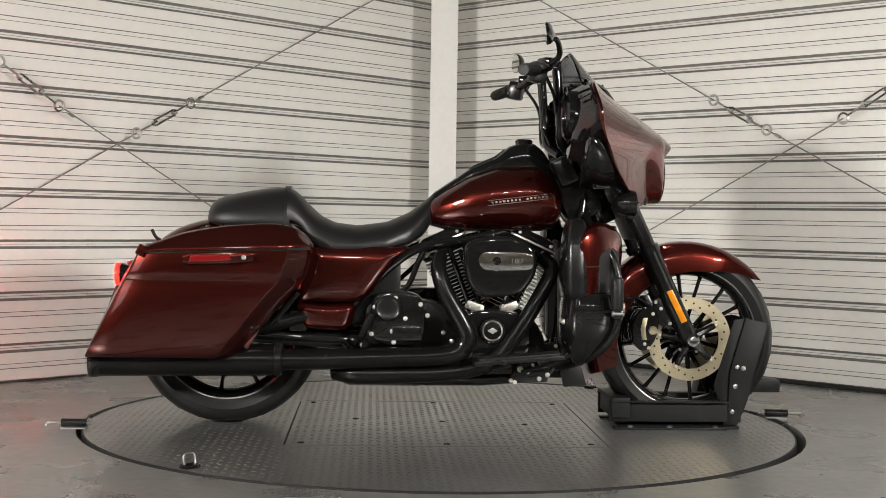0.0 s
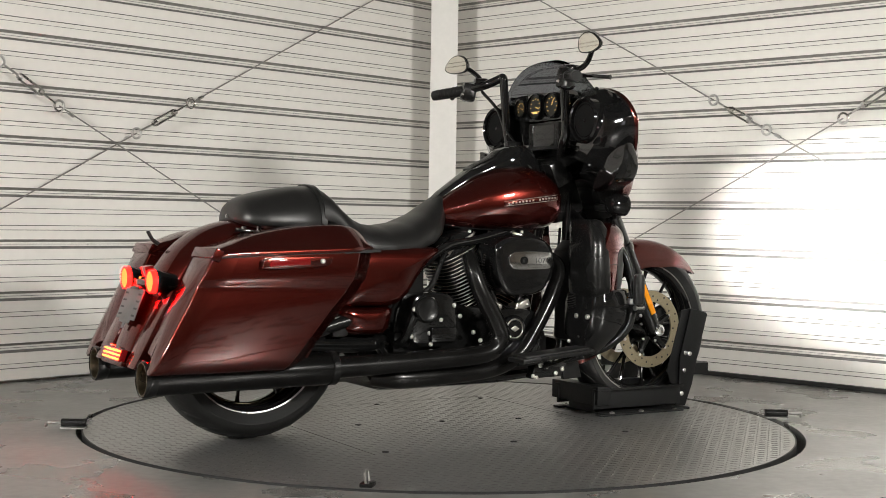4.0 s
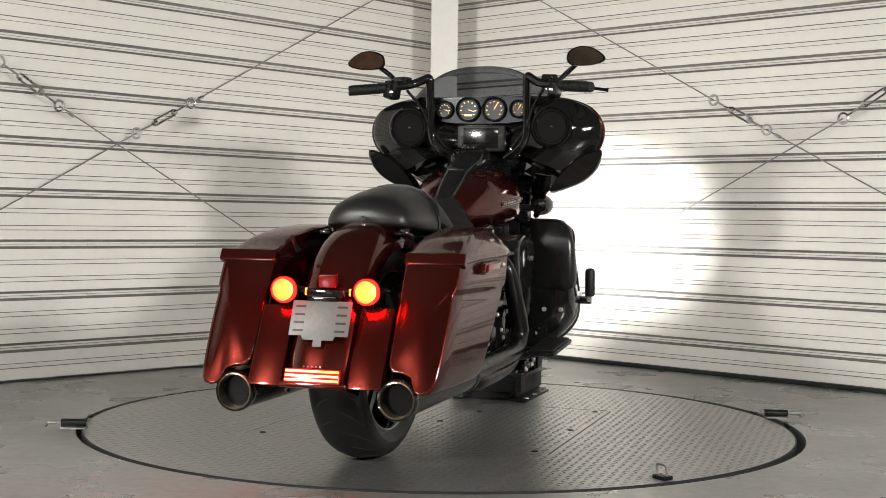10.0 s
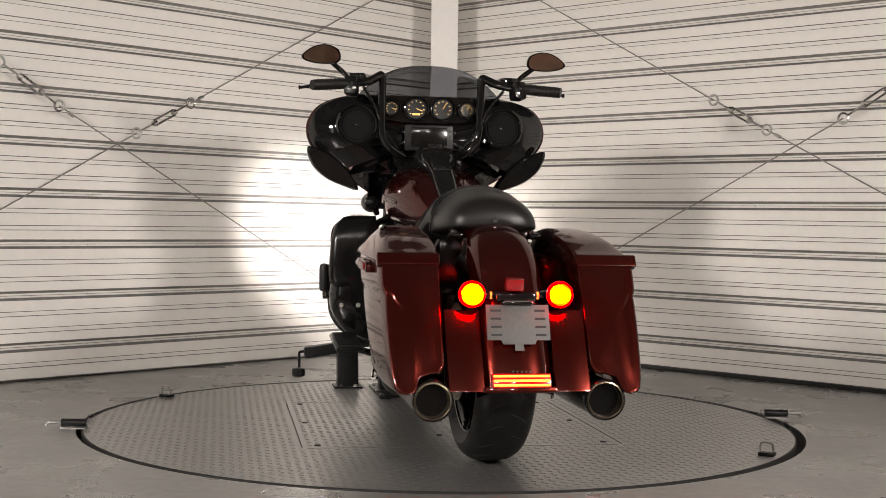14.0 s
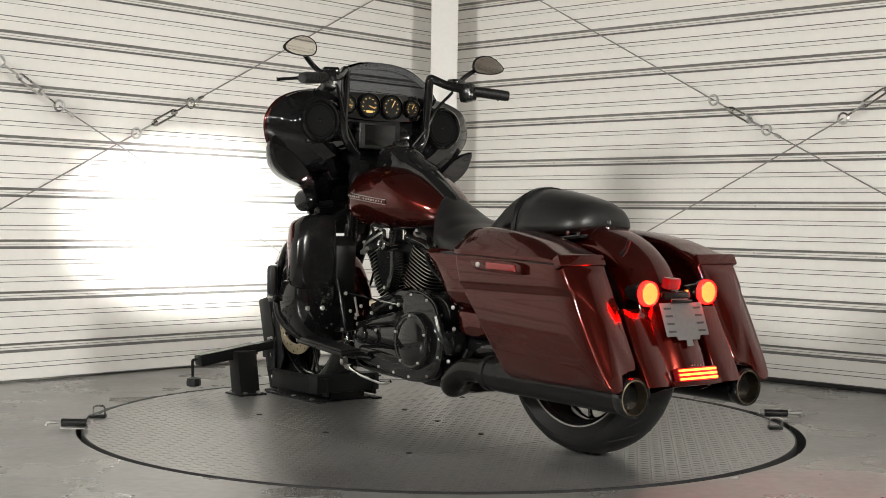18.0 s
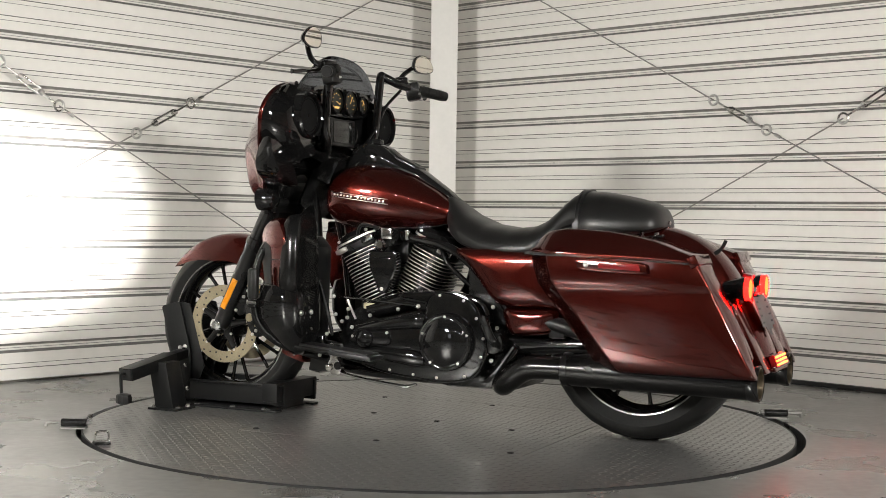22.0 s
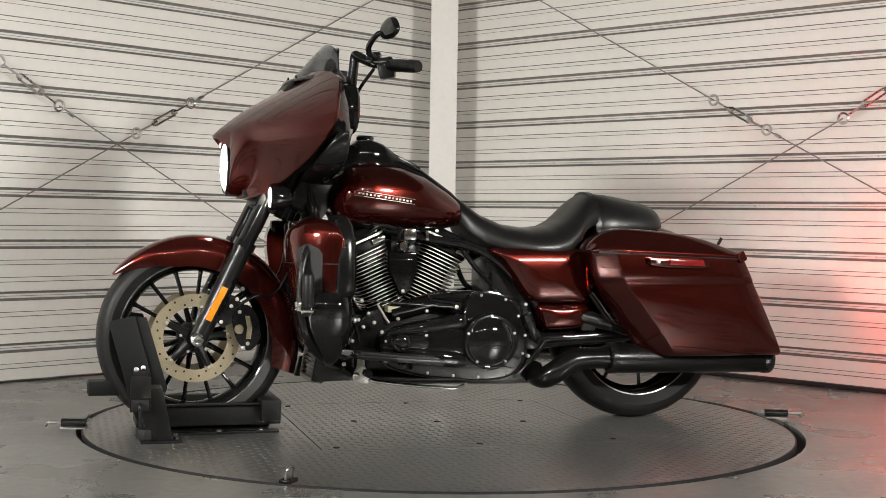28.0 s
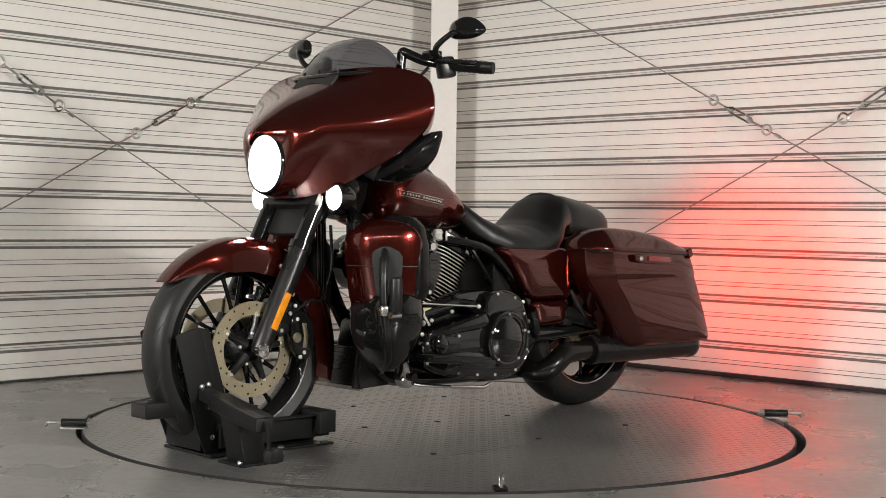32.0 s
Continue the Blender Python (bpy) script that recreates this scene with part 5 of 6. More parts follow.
part("lower_panel", plate([(0.455, 0.285), (0.34, 0.27), (0.34, 0.168), (0.465, 0.163), (0.475, 0.2)], 0.1, 0.122, 0.006), M_PLASTIC, bike, "black lower splash panel")
part("lower_frame", block((0.467, 0, 0.163), (0.042, 0.2, 0.012), 0.003, (0, -10, 0)), M_CABLE, cooler)
part("front_tray", block((0.39, 0, 0.2), (0.09, 0.24, 0.05), 0.015), M_PLASTIC, bike)
part("name_plate", block((0.196, 0.142, 0.4145), (0.078, 0.05, 0.021), 0.004), M_CREAM, bike, "cream plate on the crankcase")
part("mud_flap", plate([(0.4, 0.235), (0.48, 0.225), (0.5, 0.155), (0.42, 0.15)], -0.16, -0.14, 0.004), M_PLASTIC, bike)

# --- leg fairings and engine guard ---
POD = [(0.19, 1.0, 0.97), (0.25, 1.0, 1.0), (0.28, 0.95, 0.995), (0.305, 0.84, 0.98), (0.325, 0.71, 0.955), (0.345, 0.56, 0.915), (0.36, 0.4, 0.85), (0.37, 0.25, 0.75), (0.376, 0.1, 0.6)]


def pod_front(y, z):
    """The leg fairing's rounded front face."""
    edge = interp([(0.4, 0.555), (0.45, 0.573), (0.54, 0.587), (0.62, 0.597), (0.66, 0.592), (0.7, 0.57)], z)
    return 0.43 + (edge - 0.43) * interp([(r[0], r[1]) for r in POD], y)


for s in (1, -1):
    flip = (lambda bm: bm) if s > 0 else mirrored
    poly = rounded([(0.598, 0.62), (0.588, 0.685), (0.535, 0.722), (0.47, 0.712), (0.436, 0.65), (0.43, 0.56), (0.438, 0.5), (0.475, 0.474), (0.53, 0.452), (0.57, 0.455), (0.587, 0.54)], 4)
    cz = 0.56
    rings = [[(0.43 + (x - 0.43) * kx, y, cz + (z - cz) * kz) for x, z in poly] for y, kx, kz in POD]
    pod = part("leg_fairing", flip(loft(rings)), M_PAINT, bike, "burgundy lower leg fairing", smooth=60)
    # A black shell just proud of the fairing paints the vent recess's shade.
    rows = []
    for k in range(15):
        z = 0.425 + 0.212 * k / 14
        w = 0.031 * math.sqrt(max(0.02, 1 - max(0.0, (z - 0.6) / 0.038) ** 2)) * (0.75 + 0.25 * (z - 0.425) / 0.175 if z < 0.6 else 1)
        row = []
        for o in (0.003, -0.01):
            for q in ((-1, -0.5, 0, 0.5, 1) if o > 0 else (1, 0.5, 0, -0.5, -1)):
                y = 0.327 + w * q
                row.append((pod_front(y, z) + o, y + o * 0.8, z))
        rows.append(row)
    part("vent", flip(loft(rows)), M_GAP, pod, "raised black arch standing in for the vent's shaded recess")
    lines = [(pod_front(y, 0.575) + 0.001, y + 0.0008, 0.575) for y in (0.2, 0.25, 0.28, 0.305, 0.325, 0.345, 0.362, 0.375)]
    part("seam", flip(tube(lines, 0.0016, 6, 2)), M_GAP, pod)
    rings = []
    for z, x0, x1, y1 in ((0.735, 0.425, 0.45, 0.3), (0.728, 0.408, 0.458, 0.33), (0.7, 0.394, 0.464, 0.36), (0.64, 0.386, 0.466, 0.376), (0.56, 0.383, 0.468, 0.382), (0.5, 0.385, 0.472, 0.382), (0.475, 0.388, 0.474, 0.374), (0.458, 0.398, 0.47, 0.356), (0.45, 0.415, 0.458, 0.33)):
        cx, cy, hx, hy = (x0 + x1) / 2, (0.2 + y1) / 2, (x1 - x0) / 2, (y1 - 0.2) / 2
        ring = []
        for k in range(28):
            g = 2 * math.pi * k / 28
            u, w = math.cos(g), math.sin(g)
            ring.append((cx + hx * math.copysign(abs(u) ** 0.55, u), cy + hy * math.copysign(abs(w) ** 0.55, w), z))
        rings.append(ring)
    part("storage_box", flip(loft(rings)), M_SATIN, pod, "black grained storage box", smooth=60)
    rings = []
    for z, x0, x1, y1 in ((0.49, 0.42, 0.54, 0.355), (0.482, 0.396, 0.562, 0.372), (0.43, 0.388, 0.574, 0.378), (0.37, 0.388, 0.571, 0.37), (0.325, 0.394, 0.552, 0.346), (0.285, 0.41, 0.517, 0.315), (0.255, 0.425, 0.488, 0.288), (0.235, 0.438, 0.472, 0.262)):
        cx, cy, hx, hy = (x0 + x1) / 2, (0.15 + y1) / 2, (x1 - x0) / 2, (y1 - 0.15) / 2
        rings.append([(cx + hx * math.copysign(abs(math.cos(g)) ** 0.6, math.cos(g)), cy + hy * math.copysign(abs(math.sin(g)) ** 0.6, math.sin(g)), z) for g in (2 * math.pi * k / 32 for k in range(32))])
    low_box = part("lower_box", flip(loft(rings)), M_BLACK, pod, "gloss black lower fairing panel", smooth=60)
    yp = 0.388 if s > 0 else 0.412
    peg = part("highway_peg", flip(lathe([(0.012, 0.434), (0.018, 0.438), (0.02, 0.446), (0.02, 0.53), (0.017, 0.54), (0.01, 0.544), (0.002, 0.545)], (0.553, yp, 0), "z", 20)), M_RUBBER, bike, "folded black rubber highway peg")
    part("peg_mount", flip(block((0.556, (0.35 + yp) / 2, 0.421), (0.034, yp - 0.335, 0.03), 0.006)), M_BLACK, peg)
    part("pivot", flip(tube([(0.536, yp, 0.424), (0.576, yp, 0.424)], 0.009, 12, 1)), M_ZINC, peg)
    part("mount_rod", flip(tube([(0.57, 0.368, 0.43), (0.52, 0.372, 0.428), (0.45, 0.372, 0.426)], 0.0055, 10, 2)), M_SATIN, peg)
    for y in (0.271, 0.335):
        part("bolt", flip(lathe([(0.009, 0.391), (0.009, 0.385), (0.0065, 0.382), (0.002, 0.383)], (0, y, 0.391), "x", 12)), M_BOLT, low_box)
    part("inner_panel", flip(plate([(0.43, 0.66), (0.39, 0.62), (0.4, 0.3), (0.46, 0.28), (0.47, 0.6)], 0.12, 0.21, 0.01)), M_PLASTIC, pod)
    guard = part("engine_guard", flip(tube([(0.5, 0.08, 0.76), (0.5, 0.2, 0.7), (0.52, 0.29, 0.655), (0.548, 0.326, 0.615), (0.566, 0.343, 0.55), (0.572, 0.354, 0.47), (0.57, 0.36, 0.42), (0.552, 0.352, 0.345), (0.505, 0.3, 0.28), (0.44, 0.2, 0.235), (0.39, 0.13, 0.215)], 0.0135, 14, 6)), M_SATIN, bike, "black engine guard tube")
    part("clamp", flip(lathe([(0.0175, 0.424), (0.0195, 0.428), (0.0195, 0.45), (0.0175, 0.454)], (0.5715, 0.357, 0), "z", 14)), M_ZINC, guard, "bright guard clamp")
    part("guard_stub", flip(block((0.555, 0.2, 0.69), (0.06, 0.05, 0.045), 0.012)), M_BLACK, guard)

# --- front end ---

def front_fender():
    rings = []
    n = 26
    low = [(38, 0.338), (44, 0.318), (55, 0.285), (75, 0.245), (100, 0.235), (140, 0.24), (175, 0.25), (201, 0.272)]
    high = [(38, 0.343), (44, 0.345), (60, 0.344), (90, 0.346), (130, 0.35), (170, 0.355), (195, 0.366), (201, 0.37)]
    for i in range(n + 1):
        f = i / n
        deg = 38 + (201 - 38) * f
        a = radians(deg)
        d = Vector((math.cos(a), 0, math.sin(a)))
        r0, r1 = interp(low, deg), interp(high, deg)
        hw = 0.083 * min(1.0, 0.45 + 3.2 * f)
        ring = []
        for o in (0.0, 0.004):
            for k in (range(15) if o == 0 else range(14, -1, -1)):
                b = math.pi * k / 14
                c = math.cos(b)
                ring.append(FW + d * (r0 + (r1 - r0 - o) * math.sin(b) ** 0.55) + Vector((0, (hw - o) * math.copysign(abs(c) ** 0.6, c), 0)))
        rings.append(ring)
    return loft(rings)


ff = part("front_fender", front_fender(), M_PAINT, bike, "glossy burgundy front fender", smooth=50)
for s in (1, -1):
    cap_bolt(ff, 0.765, s * 0.086, 0.57, 0.008)
    cap_bolt(ff, 0.72, s * 0.086, 0.48, 0.008)
    y = s * 0.118
    slider = part("fork_slider", tube([(0.872, y, 0.305), (0.862, y, 0.33), (0.795, y, 0.47), (0.718, y, 0.632)], [0.026, 0.031, 0.033, 0.033], 22, 4), M_SATIN, bike, "satin black fork leg")
    part("fork_cap", tube([(0.724, y, 0.62), (0.714, y, 0.641)], 0.037, 22, 1), M_BLACK, slider)
    part("fork_tube", tube([(0.716, y, 0.637), (0.585, y, 0.91)], 0.0285, 18, 1), M_BLACK, bike, "black fork upper cover")
    lens = part("fork_reflector", plate([(0.852, 0.384), (0.832, 0.374), (0.776, 0.484), (0.797, 0.493)], 0.146, 0.154, 0.002) if s > 0 else mirrored(plate([(0.852, 0.384), (0.832, 0.374), (0.776, 0.484), (0.797, 0.493)], 0.146, 0.154, 0.002)), M_ORANGE, slider, "long orange fork reflector")
    flip = (lambda bm: bm) if s > 0 else mirrored
    cal = part("brake_caliper", flip(plate(rounded([(0.757, 0.4), (0.735, 0.428), (0.7, 0.424), (0.674, 0.395), (0.663, 0.35), (0.67, 0.302), (0.702, 0.274), (0.737, 0.3), (0.754, 0.345)], 3), 0.1, 0.13, 0.008, seg=3)), M_BLACK, bike, "black brake caliper with a pale metal strip")
    part("inner_half", flip(plate(rounded([(0.75, 0.4), (0.7, 0.42), (0.672, 0.39), (0.662, 0.35), (0.67, 0.305), (0.7, 0.282), (0.735, 0.31)], 3), 0.045, 0.078, 0.008)), M_SATIN, cal)
    part("pad_bridge", flip(block((0.682, 0.09, 0.35), (0.03, 0.05, 0.07), 0.006)), M_SATIN, cal)
    part("caliper_badge", flip(plate([(0.717, 0.392), (0.701, 0.391), (0.692, 0.352), (0.697, 0.314), (0.714, 0.314), (0.709, 0.352)], 0.129, 0.1325, 0.001)), M_ROTOR, cal, "pale brushed metal strip")
    part("caliper_bolt", flip(lathe([(0.016, 0.129), (0.016, 0.133), (0.013, 0.135), (0.004, 0.1345)], (0.736, 0, 0.347), "y", 20)), M_ROTOR, cal)
    part("caliper_bracket", flip(plate([(0.735, 0.455), (0.77, 0.462), (0.812, 0.375), (0.79, 0.35), (0.755, 0.37), (0.74, 0.42)], 0.1, 0.122, 0.005)), M_SATIN, cal)
    for x, z in ((0.763, 0.424), (0.744, 0.447), (0.796, 0.372), (0.707, 0.299), (0.735, 0.405), (0.722, 0.285)):
        cap_bolt(cal, x, s * 0.132, z, 0.0072)
    part("brake_hose", flip(tube([(0.745, 0.115, 0.42), (0.68, 0.12, 0.46), (0.62, 0.1, 0.46), (0.56, 0.08, 0.55), (0.55, 0.06, 0.7)], 0.0055, 8, 6)), M_SATIN, bike)
    lamp = part("passing_lamp", flip(lathe([(0.008, 0.575), (0.03, 0.585), (0.04, 0.605), (0.042, 0.64), (0.0423, 0.65), (0.0395, 0.651), (0.0375, 0.645), (0.036, 0.64)], (0, 0.197, 0.789), "x", 28)), M_BLACK, bike, "round black passing lamp, lit")
    part("lens", flip(lathe([(0.036, 0.641), (0.03, 0.65), (0.002, 0.654)], (0, 0.197, 0.789), "x", 24)), M_PASSGLOW, lamp, "glowing white lens")
    part("lamp_arm", flip(tube([(0.6, 0.1, 0.78), (0.605, 0.15, 0.775), (0.6, 0.197, 0.785)], 0.014, 10, 3)), M_PLASTIC, lamp)
    part("small_signal", flip(lathe([(0.012, 0.625), (0.014, 0.64), (0.01, 0.648), (0.003, 0.65)], (0, 0.175, 0.748), "x", 16)), M_BLACK, lamp)
part("lower_yoke", block((0.645, 0, 0.77), (0.07, 0.29, 0.045), 0.012, (0, -25, 0)), M_PLASTIC, bike, "black lower fork yoke")
part("fork_shroud", block((0.655, 0, 0.72), (0.03, 0.2, 0.12), 0.012, (0, -25, 0)), M_PLASTIC, bike)
part("steering_neck", tube([(0.58, 0, 0.72), (0.47, 0, 0.97)], 0.045, 18, 1), M_BLACK, bike)
part("neck_cover", block((0.47, 0, 0.82), (0.14, 0.16, 0.18), 0.03, (0, -25, 0)), M_SATIN, bike)
part("upper_yoke", block((0.46, 0, 0.955), (0.08, 0.27, 0.04), 0.012, (0, -25, 0)), M_BLACK, bike)
part("wire_cover", block((0.42, 0.0, 0.9), (0.07, 0.24, 0.1), 0.015, (0, -25, 0)), M_SATIN, bike)

# --- batwing fairing ---
F_OUT = [(0.0, 1.205), (0.15, 1.21), (0.27, 1.205), (0.36, 1.188), (0.43, 1.155), (0.468, 1.1), (0.47, 1.04), (0.44, 0.985), (0.37, 0.925), (0.28, 0.868), (0.2, 0.822), (0.11, 0.79), (0.0, 0.782)]
F_MID = [(0.78, 0.73), (0.83, 0.755), (0.9, 0.775), (0.95, 0.798), (0.985, 0.825), (1.0, 0.817), (1.05, 0.76), (1.1, 0.69), (1.15, 0.605), (1.21, 0.515)]
F_EDGE = [(0.78, 0.38), (0.84, 0.39), (0.92, 0.45), (1.0, 0.5), (1.09, 0.483), (1.21, 0.425)]


HZ = 0.893


def fairing_x(y, z):
    h = 0.016 + 0.03 * min(1.0, abs(y) / 0.16)
    c, e = (sum(w * smooth_interp(t, z + h * d) for d, w in ((-1, 1), (-0.5, 2), (0, 2), (0.5, 2), (1, 1))) / 8 for t in (F_MID, F_EDGE))
    d = z - 0.985 - 0.23 * abs(y)
    side = min(1.0, max(0.0, (abs(y) - 0.1) / 0.12))
    swell = 0.004 * math.exp(-(d / 0.05) ** 2) - 0.009 * math.exp(-((d + 0.08) / 0.06) ** 2)
    return c - (c - e) * (abs(y) / 0.47) ** 1.38 + side * swell


def fairing_outline(n=6):
    half = [(p.x, p.y) for p in catmull([(a, b, 0) for a, b in F_OUT], n)]
    return half + [(-y, z) for y, z in half[-2:0:-1]]


def fairing_ring(k, back=0.0, zc=0.995):
    return [(fairing_x(y * k, zc + (z - zc) * k) - back, y * k, zc + (z - zc) * k) for y, z in fairing_outline()]


def fairing_band(u, back=0.0):
    """A ring between the outline (u = 0) and the headlight's opening (u = 1)."""
    ring = []
    for y, z in fairing_outline():
        a = math.atan2(z - HZ, y)
        y2, z2 = y + (0.101 * math.cos(a) - y) * u, z + (HZ + 0.101 * math.sin(a) - z) * u
        x, f = fairing_x(y2, z2), min(1.0, max(0.0, (u - 0.7) / 0.3))
        x += max(0.0, 0.77 - x) * f * f * (3 - 2 * f)
        ring.append((x - back, y2, z2))
    return ring


part("outer_fairing", loft([fairing_band(u, b) for u, b in [(0.02, 0.016), (0.006, 0.009), (0.0, 0.0), (0.012, 0.0)] + [(0.025 * k, 0.0) for k in range(1, 41)] + [(1.0, 0.03)]], cap=False), M_PAINT, bike, "glossy burgundy batwing fairing", smooth=60)


def inner_ring(k, x, zc=1.04, flat=0.85, zlow=0.9):
    ring = []
    for y, z in fairing_outline():
        deep = max(x, 0.46) if abs(y * k) < 0.19 else x
        ring.append((deep + (0.06 if z < 0.9 else 0.0), y * k, max(zc + (z - zc) * k, zlow)))
    return ring


dash = part("inner_fairing", loft([fairing_ring(0.985, 0.014), [(q[0] - 0.022, q[1] * 0.985, q[2]) for q in fairing_ring(0.985)], inner_ring(0.93, 0.45), inner_ring(0.84, 0.43), inner_ring(0.76, 0.405), inner_ring(0.62, 0.405), inner_ring(0.5, 0.45), inner_ring(0.05, 0.47)]), M_BLACK, bike, "gloss black inner fairing with dashboard", smooth=40)
for s in (1, -1):
    flip = (lambda bm: bm) if s > 0 else mirrored
    spk = part("speaker", flip(lathe([(0.082, 0.43), (0.082, 0.392), (0.075, 0.385), (0.069, 0.39), (0.066, 0.404), (0.03, 0.408), (0.02, 0.402), (0.002, 0.401)], (0, 0.284, 1.082), "x", 40)), M_BLACK, dash, "round black fairing speaker")
    part("grille", flip(lathe([(0.067, 0.401), (0.05, 0.4005), (0.03, 0.399), (0.002, 0.3985)], (0, 0.284, 1.082), "x", 32)), M_GRILLE, spk)
    for r in (0.057,):
        part("grille_ring", flip(lathe([(r, 0.3995), (r + 0.0012, 0.3975), (r + 0.0024, 0.3995)], (0, 0.284, 1.082), "x", 32, cap=False)), M_SATIN, spk)
    part("cone_dot", flip(lathe([(0.008, 0.3995), (0.004, 0.3965), (0.001, 0.396)], (0, 0.284, 1.082), "x", 12)), M_SATIN, spk)
    low = rounded([(0.468, 0.998), (0.452, 0.93), (0.4, 0.88), (0.34, 0.852), (0.27, 0.832), (0.285, 0.872), (0.33, 0.925), (0.39, 0.972)], 3)
    rows = []
    for o, k in ((-0.01, 0.9), (0.0, 1.0), (0.02, 1.0), (0.045, 0.96), (0.065, 0.86)):
        rows.append([(0.46 - (z - 0.83) * 0.1 + o * (1.6 - (z - 0.83) * 6), 0.37 + (y - 0.37) * k, 0.91 + (z - 0.91) * k) for y, z in low])
    part("wind_deflector", flip(loft(rows)), M_BLACK, dash, "gloss black wing deflector")
    part("mirror_reflector", flip(lathe([(0.012, 0.455), (0.012, 0.448), (0.008, 0.446)], (0, 0.42, 1.09), "x", 12)), M_CHROME, dash)
    for y, z in ((0.1, 1.06), (0.1, 1.02), (0.13, 1.0)):
        part("button", flip(block((0.44, y, z), (0.03, 0.01, 0.012), 0.002)), M_SATIN, dash)
panel = part("gauge_panel", loft([[(x, y, z) for y, z in rounded([(0.2, 1.12), (0.2, 1.19), (0.1, 1.2), (-0.1, 1.2), (-0.2, 1.19), (-0.2, 1.12), (-0.1, 1.1), (0.1, 1.1)], 3)] for x in (0.43, 0.382)]), M_BLACK, dash)
panel.location.x = 0.045
for y, r in ((0.148, 0.025), (0.052, 0.038), (-0.052, 0.038), (-0.148, 0.025)):
    g = part("gauge", lathe([(r + 0.006, 0.39), (r + 0.006, 0.374), (r + 0.002, 0.37), (r, 0.376), (0.001, 0.378)], (0, y, 1.152), "x", 32), M_PLASTIC, dash, "round gauge with amber markings")
    g.location.x = 0.045
    for k in range(9):
        a = radians(-40 + 260 * k / 8)
        part("tick", block((0.3755, y + r * 0.78 * math.cos(a), 1.152 + r * 0.78 * math.sin(a)), (0.001, 0.003 + 0.002 * (r > 0.03), 0.003), 0), M_GAUGE, g)
    a = radians(200 if y > 0 else 120)
    part("needle", tube([(0.3745, y, 1.152), (0.3745, y + r * 0.7 * math.cos(a), 1.152 + r * 0.7 * math.sin(a))], 0.0012, 6, 1), M_GAUGE, g)
    part("hood", lathe([(r + 0.011, 0.388), (r + 0.011, 0.368), (r + 0.007, 0.366), (r + 0.007, 0.388)], (0, y, 1.152), "x", 32, True), M_BLACK, g)
part("trip_display", block((0.374, 0.052, 1.13), (0.002, 0.03, 0.008), 0), M_GAUGE, dash, "lit amber odometer display").location.x = 0.045
screen = part("radio", block((0.392, 0, 1.04), (0.03, 0.19, 0.1), 0.006), M_PLASTIC, dash, "black radio with a dark screen")
screen.location.x = 0.045
part("screen", block((0.3765, 0, 1.042), (0.003, 0.14, 0.078), 0.001), mat("dark_screen_glass", (0.007, 0.0073, 0.007), 0.12, 0, 0, 20, 0.1, 0.03), screen)
for y in (-0.083, 0.083):
    for k in range(4):
        part("button", block((0.376, y, 1.015 + 0.017 * k), (0.004, 0.008, 0.008), 0.001), M_PLASTIC, screen)


def shield():
    def surf(y, z, d):
        return (0.565 - (z - 1.18) * 0.88 - 1.35 * y * y + d, y, z)
    rows = []
    for f in (0.0, 0.2, 0.4, 0.6, 0.8, 1.0):
        row = []
        for k in range(33):
            y = -0.282 + 0.564 * k / 32
            top = 1.32 - 0.125 * (abs(y) / 0.282) ** 2.6
            row.append((y, 1.178 + (top - 1.178) * f))
        rows.append(row)
    front = [[surf(y, z, 0) for y, z in r] for r in rows]
    back = [[surf(y, z, -0.005) for y, z in r] for r in rows]
    return loft(front + back[::-1] + [front[0]], cap=False, closed=False)


wind = part("windshield", shield(), M_SHIELD, bike, "low smoke-tinted windshield", smooth=50)
part("shield_trim", tube([(0.575 - (z - 1.18) * 0.88 - 1.35 * y * y, y, z) for y, z in ((-0.272, 1.199), (-0.18, 1.191), (-0.09, 1.187), (0, 1.186), (0.09, 1.187), (0.18, 1.191), (0.272, 1.199))], 0.007, 10, 5), M_BLACK, wind)
part("air_vent", block((0.572, 0, 1.168), (0.05, 0.2, 0.012), 0.005, (0, 52, 0)), M_GAP, bike, "black fairing air vent")
for y in (-0.09, 0.0, 0.09):
    part("shield_screw", lathe([(0.007, 0.002), (0.007, 0.006), (0.003, 0.008)], (0.556 - 1.35 * y * y, y, 1.2), "x", 10), M_BLACK, wind)

# headlight: a hooded lamp whose core throws the beam
hl = part("headlight", lathe([(0.099, 0.68), (0.0995, 0.762), (0.095, 0.775), (0.089, 0.778), (0.086, 0.773), (0.085, 0.752), (0.054, 0.751), (0.054, 0.68)], (0, 0, HZ), "x", 56, True), M_BLACK, bike, "round lit headlight in a black bezel")
part("lens_ring", lathe([(0.085, 0.762), (0.082, 0.773), (0.068, 0.78), (0.052, 0.783), (0.0515, 0.776), (0.066, 0.773), (0.08, 0.762)], (0, 0, HZ), "x", 56, True), M_HEADFACE, hl, "glowing white outer lens")
part("lamp_cup", lathe([(0.0535, 0.75), (0.053, 0.781), (0.052, 0.78), (0.048, 0.64), (0.001, 0.638)], (0, 0, HZ), "x", 40, cap=False), M_HCUP, hl)
part("lamp_core", block((0.648, 0, HZ + 0.029), (0.006, 0.084, 0.03), 0.001), M_HEADGLOW, hl, "brilliant white lamp core")
# Two glowing baffles added inside the lamp to limit the beam's height.
part("upper_baffle", block((0.757, 0, HZ + 0.044), (0.006, 0.1, 0.018), 0.001), M_HEADFACE, hl)
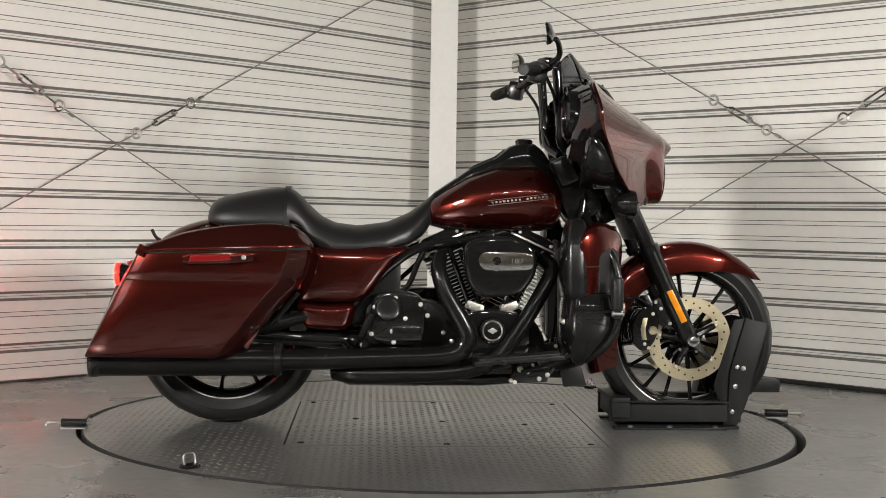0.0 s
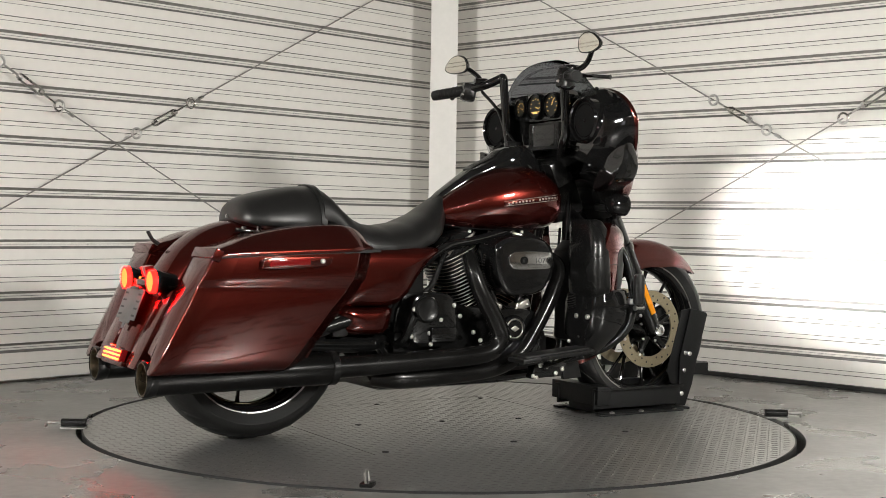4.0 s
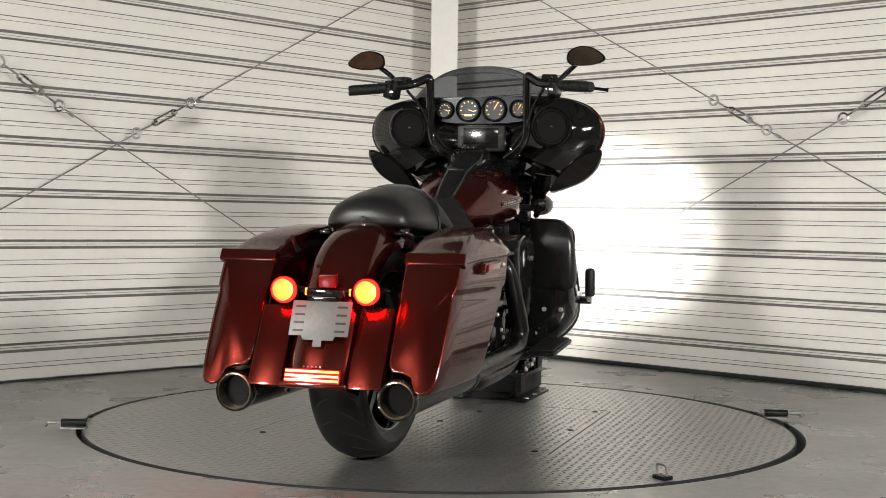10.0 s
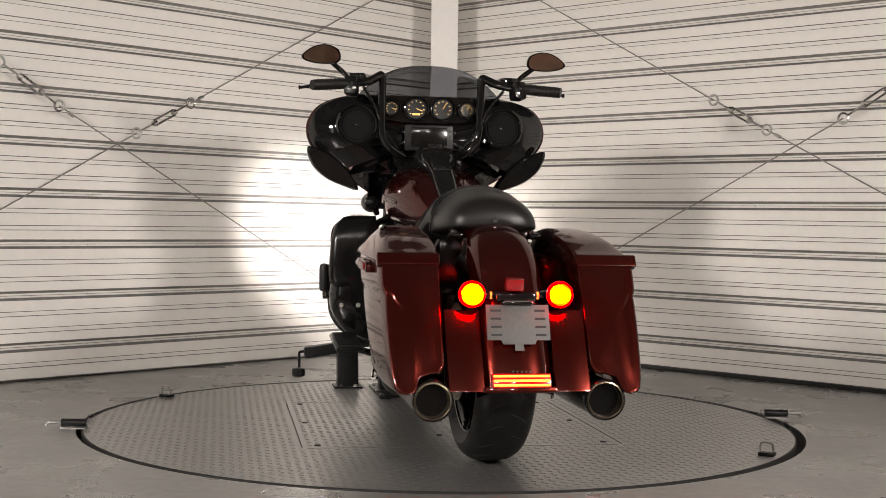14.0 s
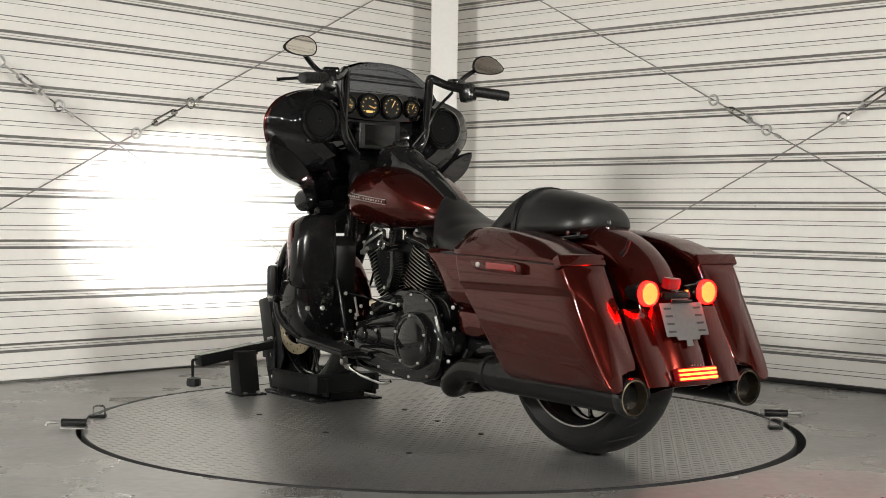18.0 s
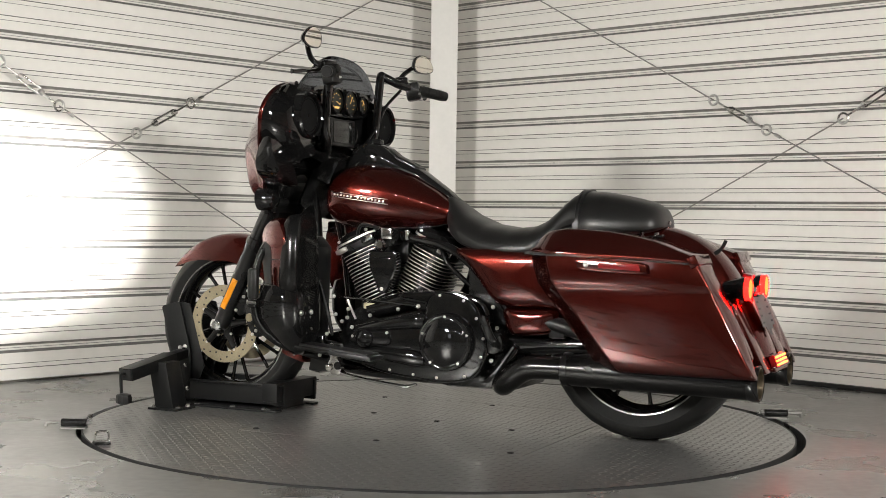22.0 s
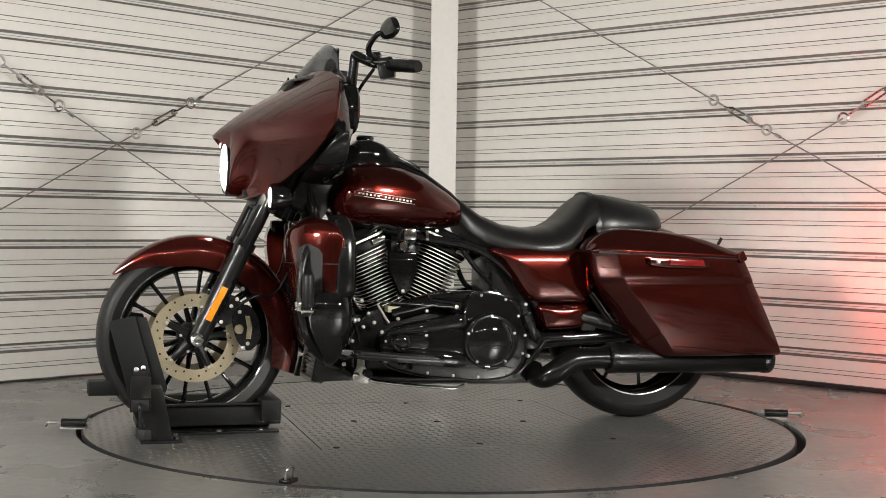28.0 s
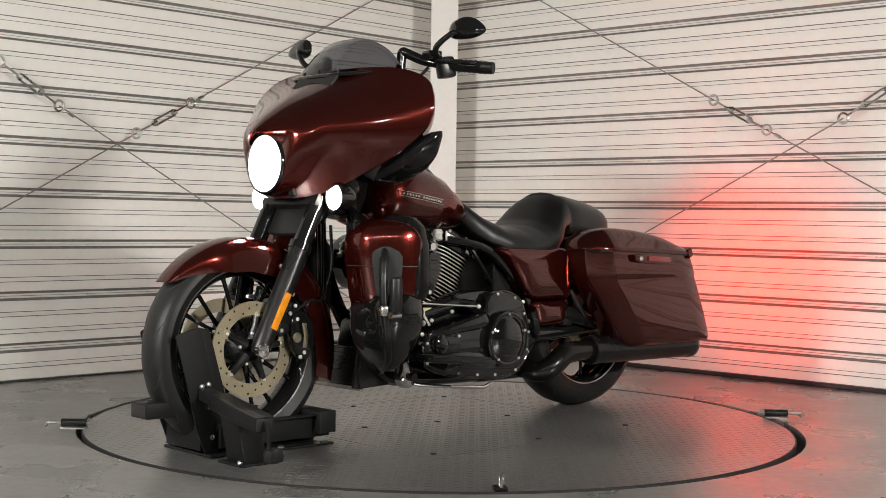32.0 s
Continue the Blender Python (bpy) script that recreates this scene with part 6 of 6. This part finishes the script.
part("lower_baffle", block((0.757, 0, HZ - 0.036), (0.006, 0.1, 0.034), 0.001), M_HEADFACE, hl, "glowing lower baffle added to limit the beam")
part("chin", plate(rounded([(0.725, 0.815), (0.712, 0.788), (0.66, 0.778), (0.6, 0.8), (0.6, 0.86), (0.69, 0.86)], 3), -0.085, 0.085, 0.02), M_PLASTIC, bike, "black fairing chin")

# --- handlebar, mirrors ---
for s in (1, -1):
    flip = (lambda bm: bm) if s > 0 else mirrored
    hb = part("handlebar", flip(tube([(0.43, 0.1, 0.965), (0.395, 0.16, 1.0), (0.388, 0.188, 1.05), (0.379, 0.192, 1.15), (0.37, 0.193, 1.25), (0.3685, 0.194, 1.265), (0.3665, 0.199, 1.27), (0.361, 0.209, 1.2655), (0.325, 0.25, 1.243), (0.3, 0.3, 1.232), (0.28, 0.345, 1.226)], 0.0165, 16, 6)), M_BLACK, bike, "tall gloss black handlebar")
    grip = part("grip", flip(tube([(0.282, 0.34, 1.226), (0.272, 0.365, 1.223), (0.227, 0.462, 1.212), (0.224, 0.468, 1.2115)], [0.019, 0.02, 0.02, 0.017], 18, 2)), M_RUBBER, hb, "black rubber grip")
    for k in range(6):
        f = 0.2 + 0.13 * k
        p = Vector((0.282, 0.34, 1.226)).lerp(Vector((0.227, 0.462, 1.212)), f)
        q = p + (Vector((0.227, 0.462, 1.212)) - p).normalized() * 0.004
        part("rib", flip(tube([p, q], 0.0212, 16, 1)), M_RUBBER, grip)
    house = part("switch_housing", flip(block((0.29, 0.318, 1.218), (0.055, 0.05, 0.07), 0.012, (0, 10, -20))), M_SATIN, hb, "black switch housing")
    part("switch", flip(block((0.262, 0.312, 1.208), (0.01, 0.016, 0.012), 0.003)), M_ZINC, house)
    part("switch", flip(block((0.264, 0.322, 1.226), (0.01, 0.012, 0.01), 0.003)), M_PLASTIC, house)
    part("reservoir", flip(block((0.325, 0.29, 1.256), (0.05, 0.06, 0.03), 0.008, (0, 0, -20))), M_BLACK, house, "black master cylinder")
    part("lever", flip(tube([(0.335, 0.32, 1.236), (0.335, 0.37, 1.228), (0.325, 0.44, 1.22), (0.33, 0.5, 1.212), (0.333, 0.51, 1.211)], [0.009, 0.007, 0.006, 0.006, 0.009], 10, 5)), M_BLACK, hb, "black hand lever")
    stalk = part("mirror_stalk", flip(tube([(0.33, 0.325, 1.25), (0.352, 0.335, 1.265), (0.357, 0.355, 1.285), (0.342, 0.395, 1.315), (0.325, 0.405, 1.322)], [0.009, 0.01, 0.01, 0.009, 0.009], 12, 5)), M_BLACK, hb, "black mirror stalk")
    head = rounded([(0.36, 1.335), (0.373, 1.358), (0.415, 1.371), (0.46, 1.362), (0.5, 1.333), (0.497, 1.313), (0.45, 1.3), (0.385, 1.302), (0.363, 1.315)], 3)
    cy, cz = 0.43, 1.334
    rings = []
    for x, k in ((0.3, 1.0), (0.304, 1.03), (0.313, 0.95), (0.322, 0.7), (0.326, 0.3)):
        rings.append([(x - (y - cy) * 0.1 - (z - cz) * 0.09, cy + (y - cy) * k, cz + (z - cz) * k) for y, z in head])
    mir = part("mirror", flip(loft(rings)), M_BLACK, bike, "black teardrop mirror")
    part("mirror_glass", flip(loft([[(x - (y - cy) * 0.1 - (z - cz) * 0.09, cy + (y - cy) * 0.92, cz + (z - cz) * 0.9) for y, z in head] for x in (0.302, 0.2985)])), M_MIRROR, mir, "silvered mirror glass")
    part("control_cable", flip(tube([(0.32, 0.27, 1.22), (0.36, 0.22, 1.15), (0.375, 0.19, 1.08), (0.4, 0.13, 1.0)], 0.006, 8, 5)), M_SATIN, bike)

# ---------- motion ----------
SPIN0, SPIN = 3.03, 6.8897


def motions():
    rows = [t * 32.0 / 40 for t in range(41)]
    walk(table, [(t, pose(0, 0, 0, 0, 0, SPIN0 + SPIN * t)) for t in rows])
    shift = pose(0, -0.015, 0, 0, 0, 0.4)
    for thing in (chock, bike):
        walk(thing, [(t, pose(0, 0, 0, 0, 0, SPIN0 + SPIN * t) @ shift) for t in rows])


motions()
